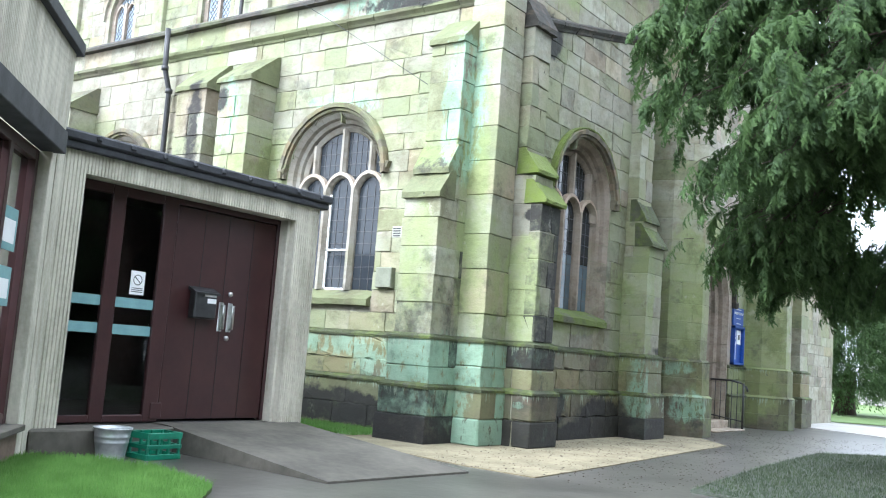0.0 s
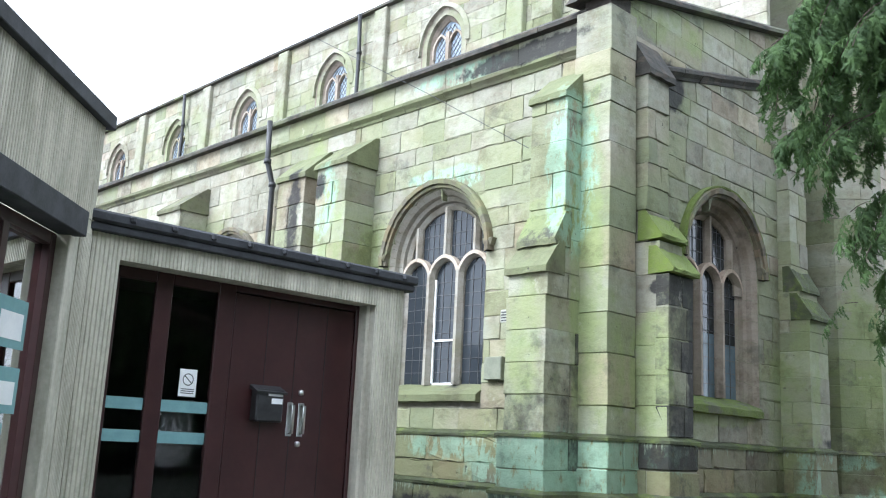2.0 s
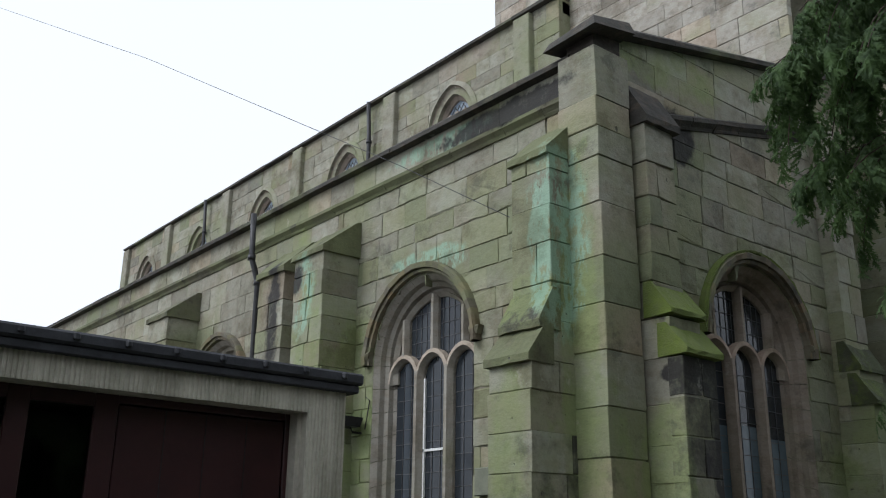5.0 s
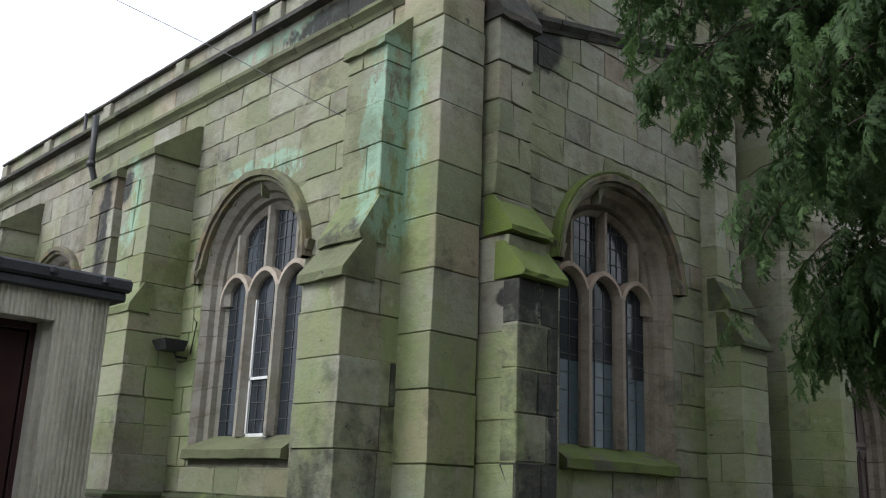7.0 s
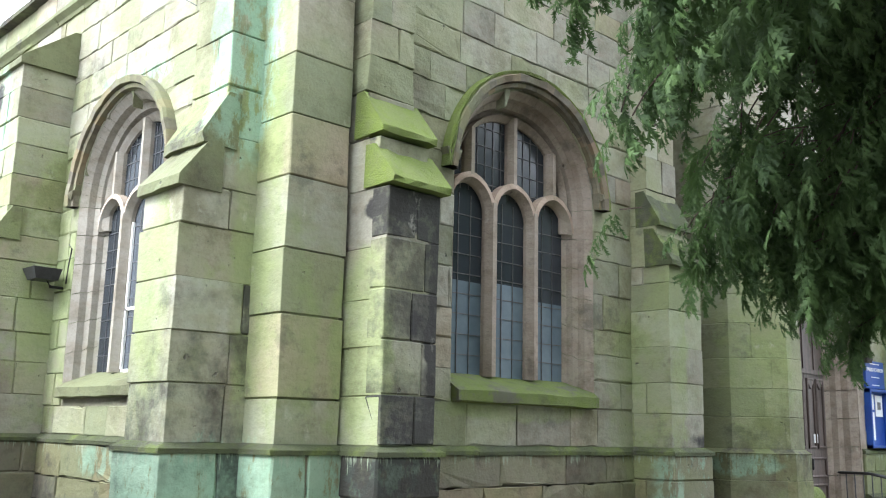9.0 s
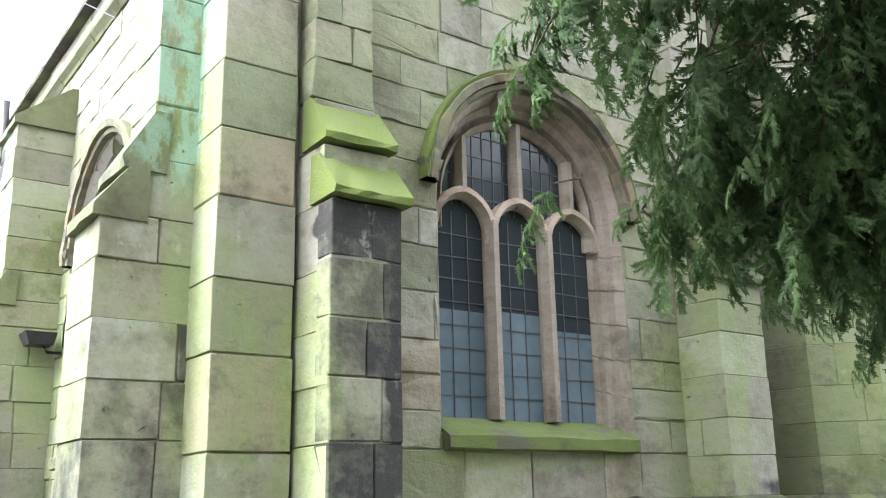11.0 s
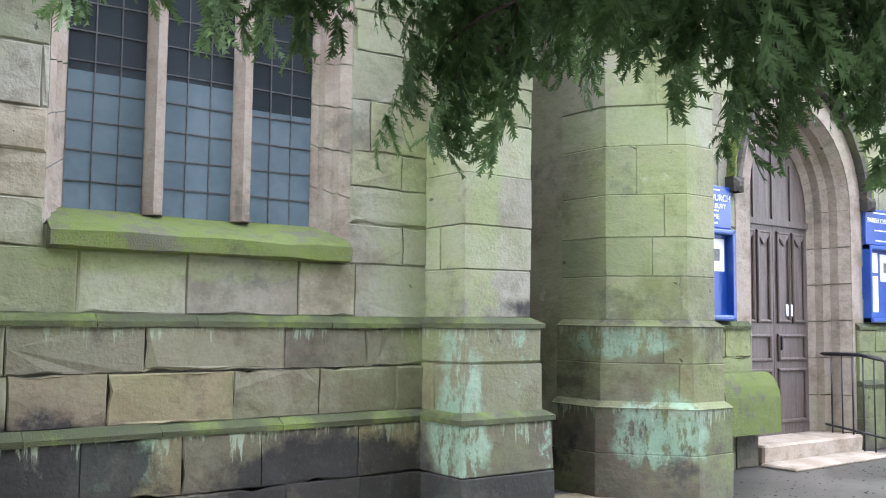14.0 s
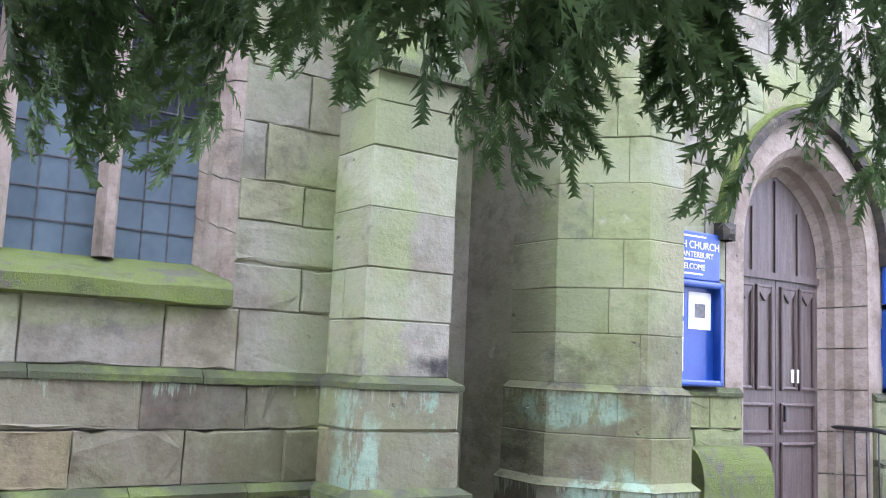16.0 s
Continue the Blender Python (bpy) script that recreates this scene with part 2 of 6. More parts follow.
DRESSED_PALE = stone("dressed_pale_sandstone", PALE, 0.12, island=True, marks=False)
DRESSED = stone("dressed_pink_sandstone", PINK, 0.12, island=True, marks=False)
MORTAR = stone("lime_mortar", ((0.0, (0.33, 0.32, 0.26)), (1.0, (0.40, 0.38, 0.31))), 0.5)
COPING = stone("black_weathered_coping", ((0.0, (0.055, 0.052, 0.05)), (1.0, (0.09, 0.085, 0.075))), 0.1, island=True, marks=False)
HOOD_STONE = stone("weathered_hood_sandstone", MID, 0.45, island=True, marks=False)
MOSS_STONE = stone("mossy_sandstone", DARK, 0.8, island=True)


def moss(name, worn, dim=0.75, tips=1.0):
    m = material(name, 0.95)
    k = Net(m)
    a, b = k.noise(7, 5, 0.65), k.noise(90, 4, 0.7)
    k.colour(k.mix(k.step(a, 0.35, 0.65), k.mix(b, (0.07, 0.10, 0.02), (0.17 * tips, 0.225 * tips, 0.04)), k.mix(b, (0.085, 0.11, 0.03), (0.165 * tips, 0.20 * tips, 0.065))))
    bare = k.step(k.noise(3.3, 6, 0.7), 0.52, 0.62)
    c = k.b.inputs["Base Color"].links[0].from_socket
    k.colour(k.mix(k.math("MULTIPLY", bare, 0.8 if worn else 0.15), c, k.mix(b, (0.062, 0.059, 0.046), (0.149, 0.143, 0.112))))
    if worn:
        c = k.b.inputs["Base Color"].links[0].from_socket
        k.colour(k.mix(k.math("MULTIPLY", k.step(k.noise(1.4, 6, 0.7), 0.72 - 0.42 * dim, 0.92 - 0.42 * dim), 0.8), c, (0.045, 0.05, 0.03)))
    k.bump(k.math("ADD", a, k.math("MULTIPLY", b, 0.7)), 0.9, 0.02)
    return m


MOSS = moss("bright_moss", False, tips=1.15)
MOSS_WORN = moss("patchy_moss_on_stone", True, 0.5)
MOSS_LEDGE = moss("thin_dark_moss_on_ledges", True, 0.95)


def simple(name, dark, light, scale, rough=0.7, metal=0.0, bump=0.2, distance=0.005, stretch=None, detail=4):
    m = material(name, rough, metal)
    k = Net(m)
    a, b = k.noise(scale, detail, 0.6, stretch=stretch), k.noise(scale * 9, 3, 0.6)
    k.colour(k.mix(k.step(k.math("ADD", k.math("MULTIPLY", a, 0.75), k.math("MULTIPLY", b, 0.25)), 0.3, 0.7), dark, light))
    k.bump(k.math("ADD", a, b), bump, distance)
    return m


CONCRETE = simple("stained_fluted_concrete", (0.33, 0.31, 0.245), (0.58, 0.55, 0.46), 2.2, 0.9, stretch=(2.5, 2.5, 0.5), bump=0.3)
FELT = simple("black_roof_felt", (0.02, 0.021, 0.025), (0.05, 0.052, 0.06), 5, 0.75)
MAROON = simple("dark_maroon_paint", (0.030, 0.009, 0.010), (0.043, 0.014, 0.014), 3, 0.42, bump=0.05)
LEAD = simple("lead_grey", (0.06, 0.06, 0.06), (0.12, 0.12, 0.12), 20, 0.6, 0.3)
BLACK = simple("black_iron_paint", (0.012, 0.012, 0.013), (0.03, 0.03, 0.032), 12, 0.45)
WHITE = simple("white_paint", (0.70, 0.70, 0.68), (0.82, 0.82, 0.80), 9, 0.5, bump=0.05)
STEEL = simple("brushed_steel", (0.55, 0.55, 0.55), (0.68, 0.68, 0.68), 30, 0.3, 1.0, 0.03)
ZINC = simple("galvanised_zinc", (0.42, 0.44, 0.46), (0.60, 0.62, 0.64), 14, 0.42, 0.75, 0.05)
CRATE = simple("green_plastic", (0.008, 0.12, 0.07), (0.015, 0.19, 0.11), 8, 0.4, bump=0.03)
TEAL = simple("teal_film", (0.15, 0.29, 0.30), (0.2, 0.36, 0.37), 6, 0.6, bump=0.02)
BLUE = simple("blue_board_paint", (0.012, 0.05, 0.25), (0.02, 0.08, 0.35), 5, 0.4, bump=0.03)
PAPER = simple("white_paper", (0.74, 0.75, 0.76), (0.83, 0.83, 0.83), 6, 0.7, bump=0.02)
PRINT = simple("grey_print", (0.10, 0.10, 0.10), (0.2, 0.2, 0.2), 30, 0.8, bump=0.0)
OAK = simple("weathered_dark_oak", (0.050, 0.036, 0.030), (0.115, 0.085, 0.072), 4, 0.5, stretch=(7, 7, 0.5), bump=0.25)
ASPHALT = simple("worn_damp_asphalt", (0.045, 0.043, 0.037), (0.115, 0.108, 0.096), 0.9, 0.34, bump=0.5, distance=0.006, detail=9)
RAMP = simple("dirty_concrete_ramp", (0.052, 0.048, 0.038), (0.125, 0.113, 0.093), 1.3, 0.85, bump=0.5, detail=8)
GRAVEL = simple("sandy_gravel", (0.15, 0.125, 0.075), (0.27, 0.235, 0.15), 1.9, 0.95, bump=0.8, distance=0.012, detail=9)
# Worn soil below the yew; the tree's shade is put into its dark colour.
SOIL_SHADE = simple("bare_soil_tinted_for_yew_shade", (0.030, 0.036, 0.026), (0.06, 0.07, 0.05), 3, 0.95, bump=0.8, distance=0.02, detail=8)
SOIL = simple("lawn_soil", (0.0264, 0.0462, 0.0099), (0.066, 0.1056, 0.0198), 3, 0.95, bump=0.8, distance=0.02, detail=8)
FARLAWN = simple("far_lawn", (0.0594, 0.1056, 0.0198), (0.1056, 0.165, 0.0396), 0.8, 0.95, bump=0.5)
BARK = simple("yew_bark", (0.03, 0.0175, 0.0125), (0.075, 0.05, 0.0375), 5, 0.9, stretch=(3, 3, 0.5), bump=0.8, distance=0.03)
BRICK = simple("dark_brick", (0.10, 0.07, 0.055), (0.20, 0.14, 0.11), 6, 0.9, bump=0.4)
SLATE = simple("lead_roof", (0.10, 0.10, 0.105), (0.17, 0.17, 0.175), 2, 0.6)
HOUSE = simple("far_render", (0.33, 0.3168, 0.297), (0.4092, 0.396, 0.3696), 1, 0.9)


def leaf_material(name, dark, light):
    m = material(name, 0.6)
    k = Net(m)
    g = k.n.new("ShaderNodeNewGeometry").outputs["Random Per Island"]
    a = k.step(k.noise(4.5, 5, 0.65), 0.38, 0.66)
    k.colour(k.mix(k.math("ADD", k.math("MULTIPLY", a, 0.65), k.math("MULTIPLY", g, 0.35)), dark, light))
    k.b.inputs["Specular IOR Level"].default_value = 0.2
    t = k.n.new("ShaderNodeBsdfTranslucent")
    t.inputs["Color"].default_value = (*light, 1)
    s = k.n.new("ShaderNodeMixShader")
    s.inputs[0].default_value = 0.36
    k.l.new(k.b.outputs[0], s.inputs[1])
    k.l.new(t.outputs[0], s.inputs[2])
    k.l.new(s.outputs[0], k.n["Material Output"].inputs["Surface"])
    return m


YEW = leaf_material("yew_needles", (0.019, 0.037, 0.015), (0.108, 0.178, 0.060))
# Darker copy of the lawn grass, with the yew's shade in its colour.
GRASS_SHADE = leaf_material("thin_grass_tinted_for_yew_shade", (0.030, 0.048, 0.028), (0.075, 0.10, 0.050))
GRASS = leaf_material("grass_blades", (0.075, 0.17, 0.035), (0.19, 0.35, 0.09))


def glass(name, tint, rough, see):
    m = material(name, rough, 0.0, tint)
    k = Net(m)
    if rough > 0.05:
        k.bump(k.noise(3.0, 2, 0.5), 0.12, 0.02)
    k.b.inputs["IOR"].default_value = 1.5 if see > 0.5 else 1.38
    k.b.inputs["Transmission Weight"].default_value = see
    return m


GLASS = glass("clear_door_glass", (0.78, 0.82, 0.82), 0.0, 1.0)
QUARRY = glass("old_leaded_glass", (0.035, 0.042, 0.05), 0.1, 0.2)
# Clerestory panes: the sky's reflection is painted in as a pale blue-grey base.
CLERE_GLASS = simple("sky_tinted_leaded_glass", (0.22, 0.27, 0.33), (0.36, 0.42, 0.48), 1.2, 0.15, bump=0.1, distance=0.01)
SHEETED = simple("glass_backed_with_blue_grey_sheet", (0.085, 0.118, 0.140), (0.135, 0.178, 0.205), 1.2, 0.25, bump=0.12, distance=0.01)
# Dark colour for the rooms behind the glass, standing in for their low light.
DIM = simple("interior_painted_dim", (0.05, 0.055, 0.052), (0.09, 0.095, 0.09), 2, 0.9)


# ---- mesh helpers ----
def mesh_of(name, verts, faces, mat, smooth=False):
    me = bpy.data.meshes.new(name)
    me.from_pydata([tuple(v) for v in verts], [], faces)
    me.materials.append(mat)
    if smooth:
        me.polygons.foreach_set("use_smooth", [True] * len(me.polygons))
    me.update()
    return me


def part(name, data, parent=None, label=""):
    """Links a mesh as one object; under its thing, if given."""
    ob = new(name, data)
    if parent is not None:
        ob.parent = parent
    if label:
        ob["label"] = label
    return ob


def thing(name, label, category, data=None, kind="", group="", at=None):
    ob = new(name, data)
    if at is not None:
        ob.location = at
    return tagged(ob, label, category, group, kind)


class Bag:
    """Gathers pieces of one mesh."""

    def __init__(self):
        self.v, self.f = [], []

    def add(self, verts, faces):
        o = len(self.v)
        self.v += [tuple(p) for p in verts]
        self.f += [tuple(o + i for i in f) for f in faces]
        return self

    def box(self, x0, x1, y0, y1, z0, z1, c=0.0, jit=0.0):
        return self.add(*block(x0, x1, y0, y1, z0, z1, c, jit))

    def mesh(self, name, mat, smooth=False):
        me = mesh_of(name, self.v, self.f, mat, smooth)
        bm = bmesh.new()
        bm.from_mesh(me)
        bmesh.ops.recalc_face_normals(bm, faces=bm.faces)
        bm.to_mesh(me)
        bm.free()
        return me


rng = random.Random(7)


def block(x0, x1, y0, y1, z0, z1, c=0.0, jit=0.0):
    """A box, its edges chamfered by c, its corners worn by up to jit."""
    lo, hi = (x0, y0, z0), (x1, y1, z1)
    if c <= 0:
        v = [((x0, x1)[i & 1], (y0, y1)[i >> 1 & 1], (z0, z1)[i >> 2]) for i in range(8)]
        return v, [(0, 2, 3, 1), (4, 5, 7, 6), (0, 1, 5, 4), (2, 6, 7, 3), (0, 4, 6, 2), (1, 3, 7, 5)]
    v, ids = [], {}
    for i in range(8):
        s = [i & 1, i >> 1 & 1, i >> 2]
        wear = [rng.uniform(-jit, jit * 0.4) for _ in range(3)]
        cc = c * rng.uniform(0.7, 1.5)
        for axis in range(3):
            p = []
            for a in range(3):
                edge = hi[a] if s[a] else lo[a]
                inn = -1 if s[a] else 1
                p.append(edge + inn * (0 if a == axis else cc) - inn * wear[a])
            ids[i, axis] = len(v)
            v.append(p)
    f = []
    for axis in range(3):
        a, b = [q for q in range(3) if q != axis]
        for side in (0, 1):
            quad = []
            for sa, sb in ((0, 0), (1, 0), (1, 1), (0, 1)):
                i = (side << axis) | (sa << a) | (sb << b)
                quad.append(ids[i, axis])
            flip = (side == 1) == (axis != 1)
            f.append(tuple(quad) if flip else tuple(reversed(quad)))
    for axis in range(3):
        a, b = [q for q in range(3) if q != axis]
        for sa in (0, 1):
            for sb in (0, 1):
                i, j = (sa << a) | (sb << b), (1 << axis) | (sa << a) | (sb << b)
                q = (ids[i, a], ids[j, a], ids[j, b], ids[i, b])
                up = (sa == sb) != (axis == 1)
                f.append(q if up else tuple(reversed(q)))
    for i in range(8):
        t = tuple(ids[i, a] for a in range(3))
        f.append(t if bin(i).count("1") % 2 == 0 else tuple(reversed(t)))
    f = [tuple(reversed(q)) for q in f]
    return v, f


# Faces of the church: along-wall u, outward d, height z to the world.
def south(u, d, z):
    return (u, 10.89 - d, z)


def east(u, d, z):
    return (-6.95 + d, u, z)


def tower_east(u, d, z):
    return (-7.15 + d, u, z)


def clere(u, d, z):
    return (u, 15.2 - d, z)


def clip(poly, a, b, c):
    """The part of a polygon where a*u + b*z <= c."""
    out = []
    for p, q in zip(poly, poly[1:] + poly[:1]):
        dp, dq = a * p[0] + b * p[1] - c, a * q[0] + b * q[1] - c
        if dp <= 0:
            out.append(p)
        if dp * dq < 0:
            t = dp / (dp - dq)
            out.append((p[0] + (q[0] - p[0]) * t, p[1] + (q[1] - p[1]) * t))
    return out


def area(poly):
    return sum(p[0] * q[1] - q[0] * p[1] for p, q in zip(poly, poly[1:] + poly[:1])) / 2


def inset(poly, e):
    out, n = [], len(poly)
    for i in range(n):
        p, q, r = Vector(poly[i - 1]), Vector(poly[i]), Vector(poly[(i + 1) % n])
        a, b = (q - p), (r - q)
        if a.length < 1e-6 or b.length < 1e-6:
            out.append(tuple(q))
            continue
        na, nb = Vector((-a.y, a.x)) / a.length, Vector((-b.y, b.x)) / b.length
        m = na + nb
        k = e / max(0.35, m.dot(na)) if m.length > 1e-5 else 0
        out.append(tuple(q + m * k))
    return out


def slab(face, poly, d0, d1, bevel=0.006, rough=0.0):
    """A stone with the outline poly on a wall, from depth d0 out to d1, its front edge chamfered."""
    if area(poly) < 0:
        poly = poly[::-1]
    n = len(poly)
    rings = [(poly, d0), (poly, d1 - bevel), (inset(poly, bevel * rng.uniform(0.8, 2.2)), d1)]
    v = [face(u, d + (rng.uniform(-rough, rough) if i == 2 else 0), z) for i, (ring, d) in enumerate(rings) for u, z in ring]
    f = [(r * n + i, r * n + (i + 1) % n, r * n + n + (i + 1) % n, r * n + n + i) for r in (0, 1) for i in range(n)]
    f.append(tuple(range(2 * n, 3 * n)))
    return v, f


class Arch:
    """A pointed opening: centre, half width, sill, springing, rise."""

    def __init__(self, c, half, sill, spring, rise):
        self.c, self.half, self.sill, self.spring, self.rise = c, half, sill, spring, rise
        self.r = (rise * rise + half * half) / (2 * half)

    def at(self, z):
        """Half width at height z."""
        if z <= self.spring:
            return self.half
        h = min(z - self.spring, self.rise)
        return max(0.0, math.sqrt(max(0.0, self.r * self.r - h * h)) - (self.r - self.half))

    def line(self, n=10, low=None):
        """Outline from the right foot over the point to the left foot."""
        low = self.sill if low is None else low
        zs = [low] + [self.spring + self.rise * math.sin(i / n * math.pi / 2) for i in range(n + 1)]
        right = [(self.c + self.at(z), z) for z in zs]
        return right + [(2 * self.c - u, z) for u, z in reversed(right[:-1])]

    def grown(self, e, low=0.0):
        return Arch(self.c, self.half + e, self.sill - low, self.spring, self.rise + e * 1.08)


def eaten(poly):
    """The outline of a stone with its edges worn in small uneven bites."""
    out = []
    for p, q in zip(poly, poly[1:] + poly[:1]):
        d = Vector((q[0] - p[0], q[1] - p[1]))
        out.append(p)
        n = int(d.length / 0.1)
        if n < 2:
            continue
        inward = Vector((-d.y, d.x)).normalized()
        for i in range(1, n):
            bite = rng.uniform(0.0, 0.0035) + (rng.uniform(0.008, 0.02) if rng.random() < 0.08 else 0.0)
            out.append(tuple(Vector(p) + d * (i + rng.uniform(-0.25, 0.25)) / n + inward * bite))
    return out


def courses(face, u0, u1, z0, z1, holes=(), cuts=(), high=(0.27, 0.4), long=(0.4, 0.95), proud=0.010, back=-0.1, gap=0.0016, rough=0.006, fine=False):
    """The stones of a coursed wall: outlines cut round the holes and under the cuts (a, b, c)."""
    z = z0
    while z < z1 - 0.02:
        h = min(rng.uniform(*high), z1 - z)
        if z1 - z - h < 0.12:
            h = z1 - z
        stops = [u0]
        u = u0 + rng.uniform(0.1, 0.5) * long[1]
        while u < u1 - 0.15:
            stops.append(u)
            u += rng.uniform(*long)
        stops.append(u1)
        for a, b in zip(stops, stops[1:]):
            top = z + h
            polys = []
            hole = next((o for o in holes if o.sill < top - 0.01 and z < o.spring + o.rise and a < o.c + o.half and b > o.c - o.half), None)
            w, g = rng.uniform(-0.004, 0.004), gap * rng.choice((0.5, 0.8, 1.0, 1.0, 1.4, 2.6))
            lo, hi = z + g + w, top - g + w
            if hole is None:
                polys.append([(a + g, lo), (b - g, lo), (b - g, hi), (a + g, hi)])
            else:
                zs = [lo + (hi - lo) * i / 5 for i in range(6)]
                if hole.at(lo) <= 0.02 and lo > hole.spring:
                    polys.append([(a + g, lo), (b - g, lo), (b - g, hi), (a + g, hi)])
                else:
                    if a < hole.c:
                        right = [min(b, hole.c - hole.at(q)) for q in zs]
                        if max(right) - a > 0.04:
                            polys.append([(a + g, lo)] + [(max(a + g + 0.004, r - g), q) for r, q in zip(right, zs)] + [(a + g, hi)])
                    if b > hole.c:
                        left = [max(a, hole.c + hole.at(q)) for q in zs]
                        if b - min(left) > 0.04:
                            polys.append([(b - g, hi)] + [(min(b - g - 0.004, r + g), q) for r, q in zip(left[::-1], zs[::-1])] + [(b - g, lo)])
            for p in polys:
                for cut in cuts:
                    p = clip(p, *cut) if p else p
                if len(p) > 2 and abs(area(p)) > 0.004:
                    p = p if area(p) > 0 else p[::-1]
                    yield slab(face, eaten(p) if fine else p, back, proud + rng.uniform(-0.005, 0.006), rng.uniform(0.003, 0.008), rough)
        z += h


def lay(parent, name, stones, mat, single=True):
    """Puts stones under a wall, each an object of its own, or all in one mesh."""
    if single:
        for v, f in stones:
            part(name, Bag().add(v, f).mesh(name, mat), parent)
        return
    bag = Bag()
    for v, f in stones:
        bag.add(v, f)
    ob = part(name + "_courses", bag.mesh(name + "_courses", mat), parent)
    ob["kind"] = "stuff"


def prism(bag, face, poly, d0, d1):
    if area(poly) < 0:
        poly = poly[::-1]
    n = len(poly)
    bag.add([face(u, d0, z) for u, z in poly] + [face(u, d1, z) for u, z in poly],
            [tuple(reversed(range(n))), tuple(range(n, 2 * n))] + [(i, (i + 1) % n, n + (i + 1) % n, n + i) for i in range(n)])


def core(face, u0, u1, z0, top, holes, d0, d1):
    """The body of a wall behind its stones, with the openings right through. top: height at u."""
    bag = Bag()
    holes = sorted(holes, key=lambda o: o.c)
    u = u0
    for o in holes:
        l, r = o.c - o.half, o.c + o.half
        prism(bag, face, [(u, z0), (l, z0), (l, top(l)), (u, top(u))], d0, d1)
        if o.sill > z0:
            prism(bag, face, [(l, z0), (r, z0), (r, o.sill), (l, o.sill)], d0, d1)
        arc = [p for p in o.line(10) if p[1] >= o.spring - 1e-6]
        for (pa, pb) in list(zip(arc, arc[1:])):
            prism(bag, face, [pa, (pa[0], top(pa[0])), (pb[0], top(pb[0])), pb], d0, d1)
        u = r
    prism(bag, face, [(u, z0), (u1, z0), (u1, top(u1)), (u, top(u))], d0, d1)
    return bag


def ring(bag, face, inner, outer, d_in0, d_out0, d_in1, d_out1, n=12, low=None):
    """A moulding that follows an arch between two outlines; depth at the inner and outer edge, back and front."""
    a, b = inner.line(n, low), outer.line(n, low)
    m = len(a)
    v = []
    for (p, q) in zip(a, b):
        v += [face(p[0], d_in0, p[1]), face(q[0], d_out0, q[1]), face(q[0], d_out1, q[1]), face(p[0], d_in1, p[1])]
    f = []
    for i in range(m - 1):
        for k in range(4):
            f.append((4 * i + k, 4 * i + (k + 1) % 4, 4 * i + 4 + (k + 1) % 4, 4 * i + 4 + k))
    f += [(0, 3, 2, 1), tuple(4 * (m - 1) + k for k in range(4))]
    bag.add(v, f)


def worn_ring(bag, face, arch, wide, d0, d1, low, wear, n=14):
    """A moulding round an arch in short lengths, its front edges eaten away unevenly."""
    a, b = arch.line(n, low), arch.grown(wide).line(n, low)
    edge = [(d1 + rng.uniform(-wear, wear * 0.4), rng.uniform(0.62, 0.95)) for _ in a]
    for i in range(len(a) - 1):
        v = []
        for k in (i, i + 1):
            d, t = edge[k]
            m = (a[k][0] + (b[k][0] - a[k][0]) * t, a[k][1] + (b[k][1] - a[k][1]) * t)
            v += [face(a[k][0], d0, a[k][1]), face(b[k][0], d0, b[k][1]), face(b[k][0], d - 0.035, b[k][1]), face(m[0], d, m[1]), face(a[k][0], d - 0.012, a[k][1])]
        bag.add(v, [(j, (j + 1) % 5, 5 + (j + 1) % 5, 5 + j) for j in range(5)] + [tuple(range(5)), tuple(range(5, 10))])


def jamb_stones(face, arch_in, arch_out, d_in, d_out, n=12):
    """Splayed reveal of an opening, stone by stone."""
    a, b = arch_in.line(n), arch_out.line(n)
    # break the straight jambs into courses
    def refine(line, arch):
        zs = np.linspace(line[0][1], arch.spring, 7)
        head = [(line[0][0], z) for z in zs[:-1]]
        tail = [(line[-1][0], z) for z in zs[::-1][1:]]
        return head + line[1:-1] + tail
    a, b = refine(a, arch_in), refine(b, arch_out)
    for i in range(len(a) - 1):
        def mixp(p, q, t):
            return (p[0] + (q[0] - p[0]) * t, p[1] + (q[1] - p[1]) * t)
        steps = [(0.0, d_in), (0.28, d_in * 0.86), (0.34, d_in * 0.62), (0.62, d_in * 0.5), (0.68, d_in * 0.24), (1.0, d_out)]
        v = []
        for t, d in steps:
            pa, pb = mixp(a[i], b[i], t), mixp(a[i + 1], b[i + 1], t)
            qa, qb = mixp(pa, pb, 0.012), mixp(pa, pb, 0.988)
            v += [face(qa[0], d, qa[1]), face(qb[0], d, qb[1])]
        k = len(steps)
        ow = mixp(b[i], b[i + 1], 0.012), mixp(b[i], b[i + 1], 0.988)
        v += [face(ow[0][0], d_in - 0.05, ow[0][1]), face(ow[1][0], d_in - 0.05, ow[1][1])]
        yield v, [(2 * j, 2 * j + 1, 2 * j + 3, 2 * j + 2) for j in range(k)]


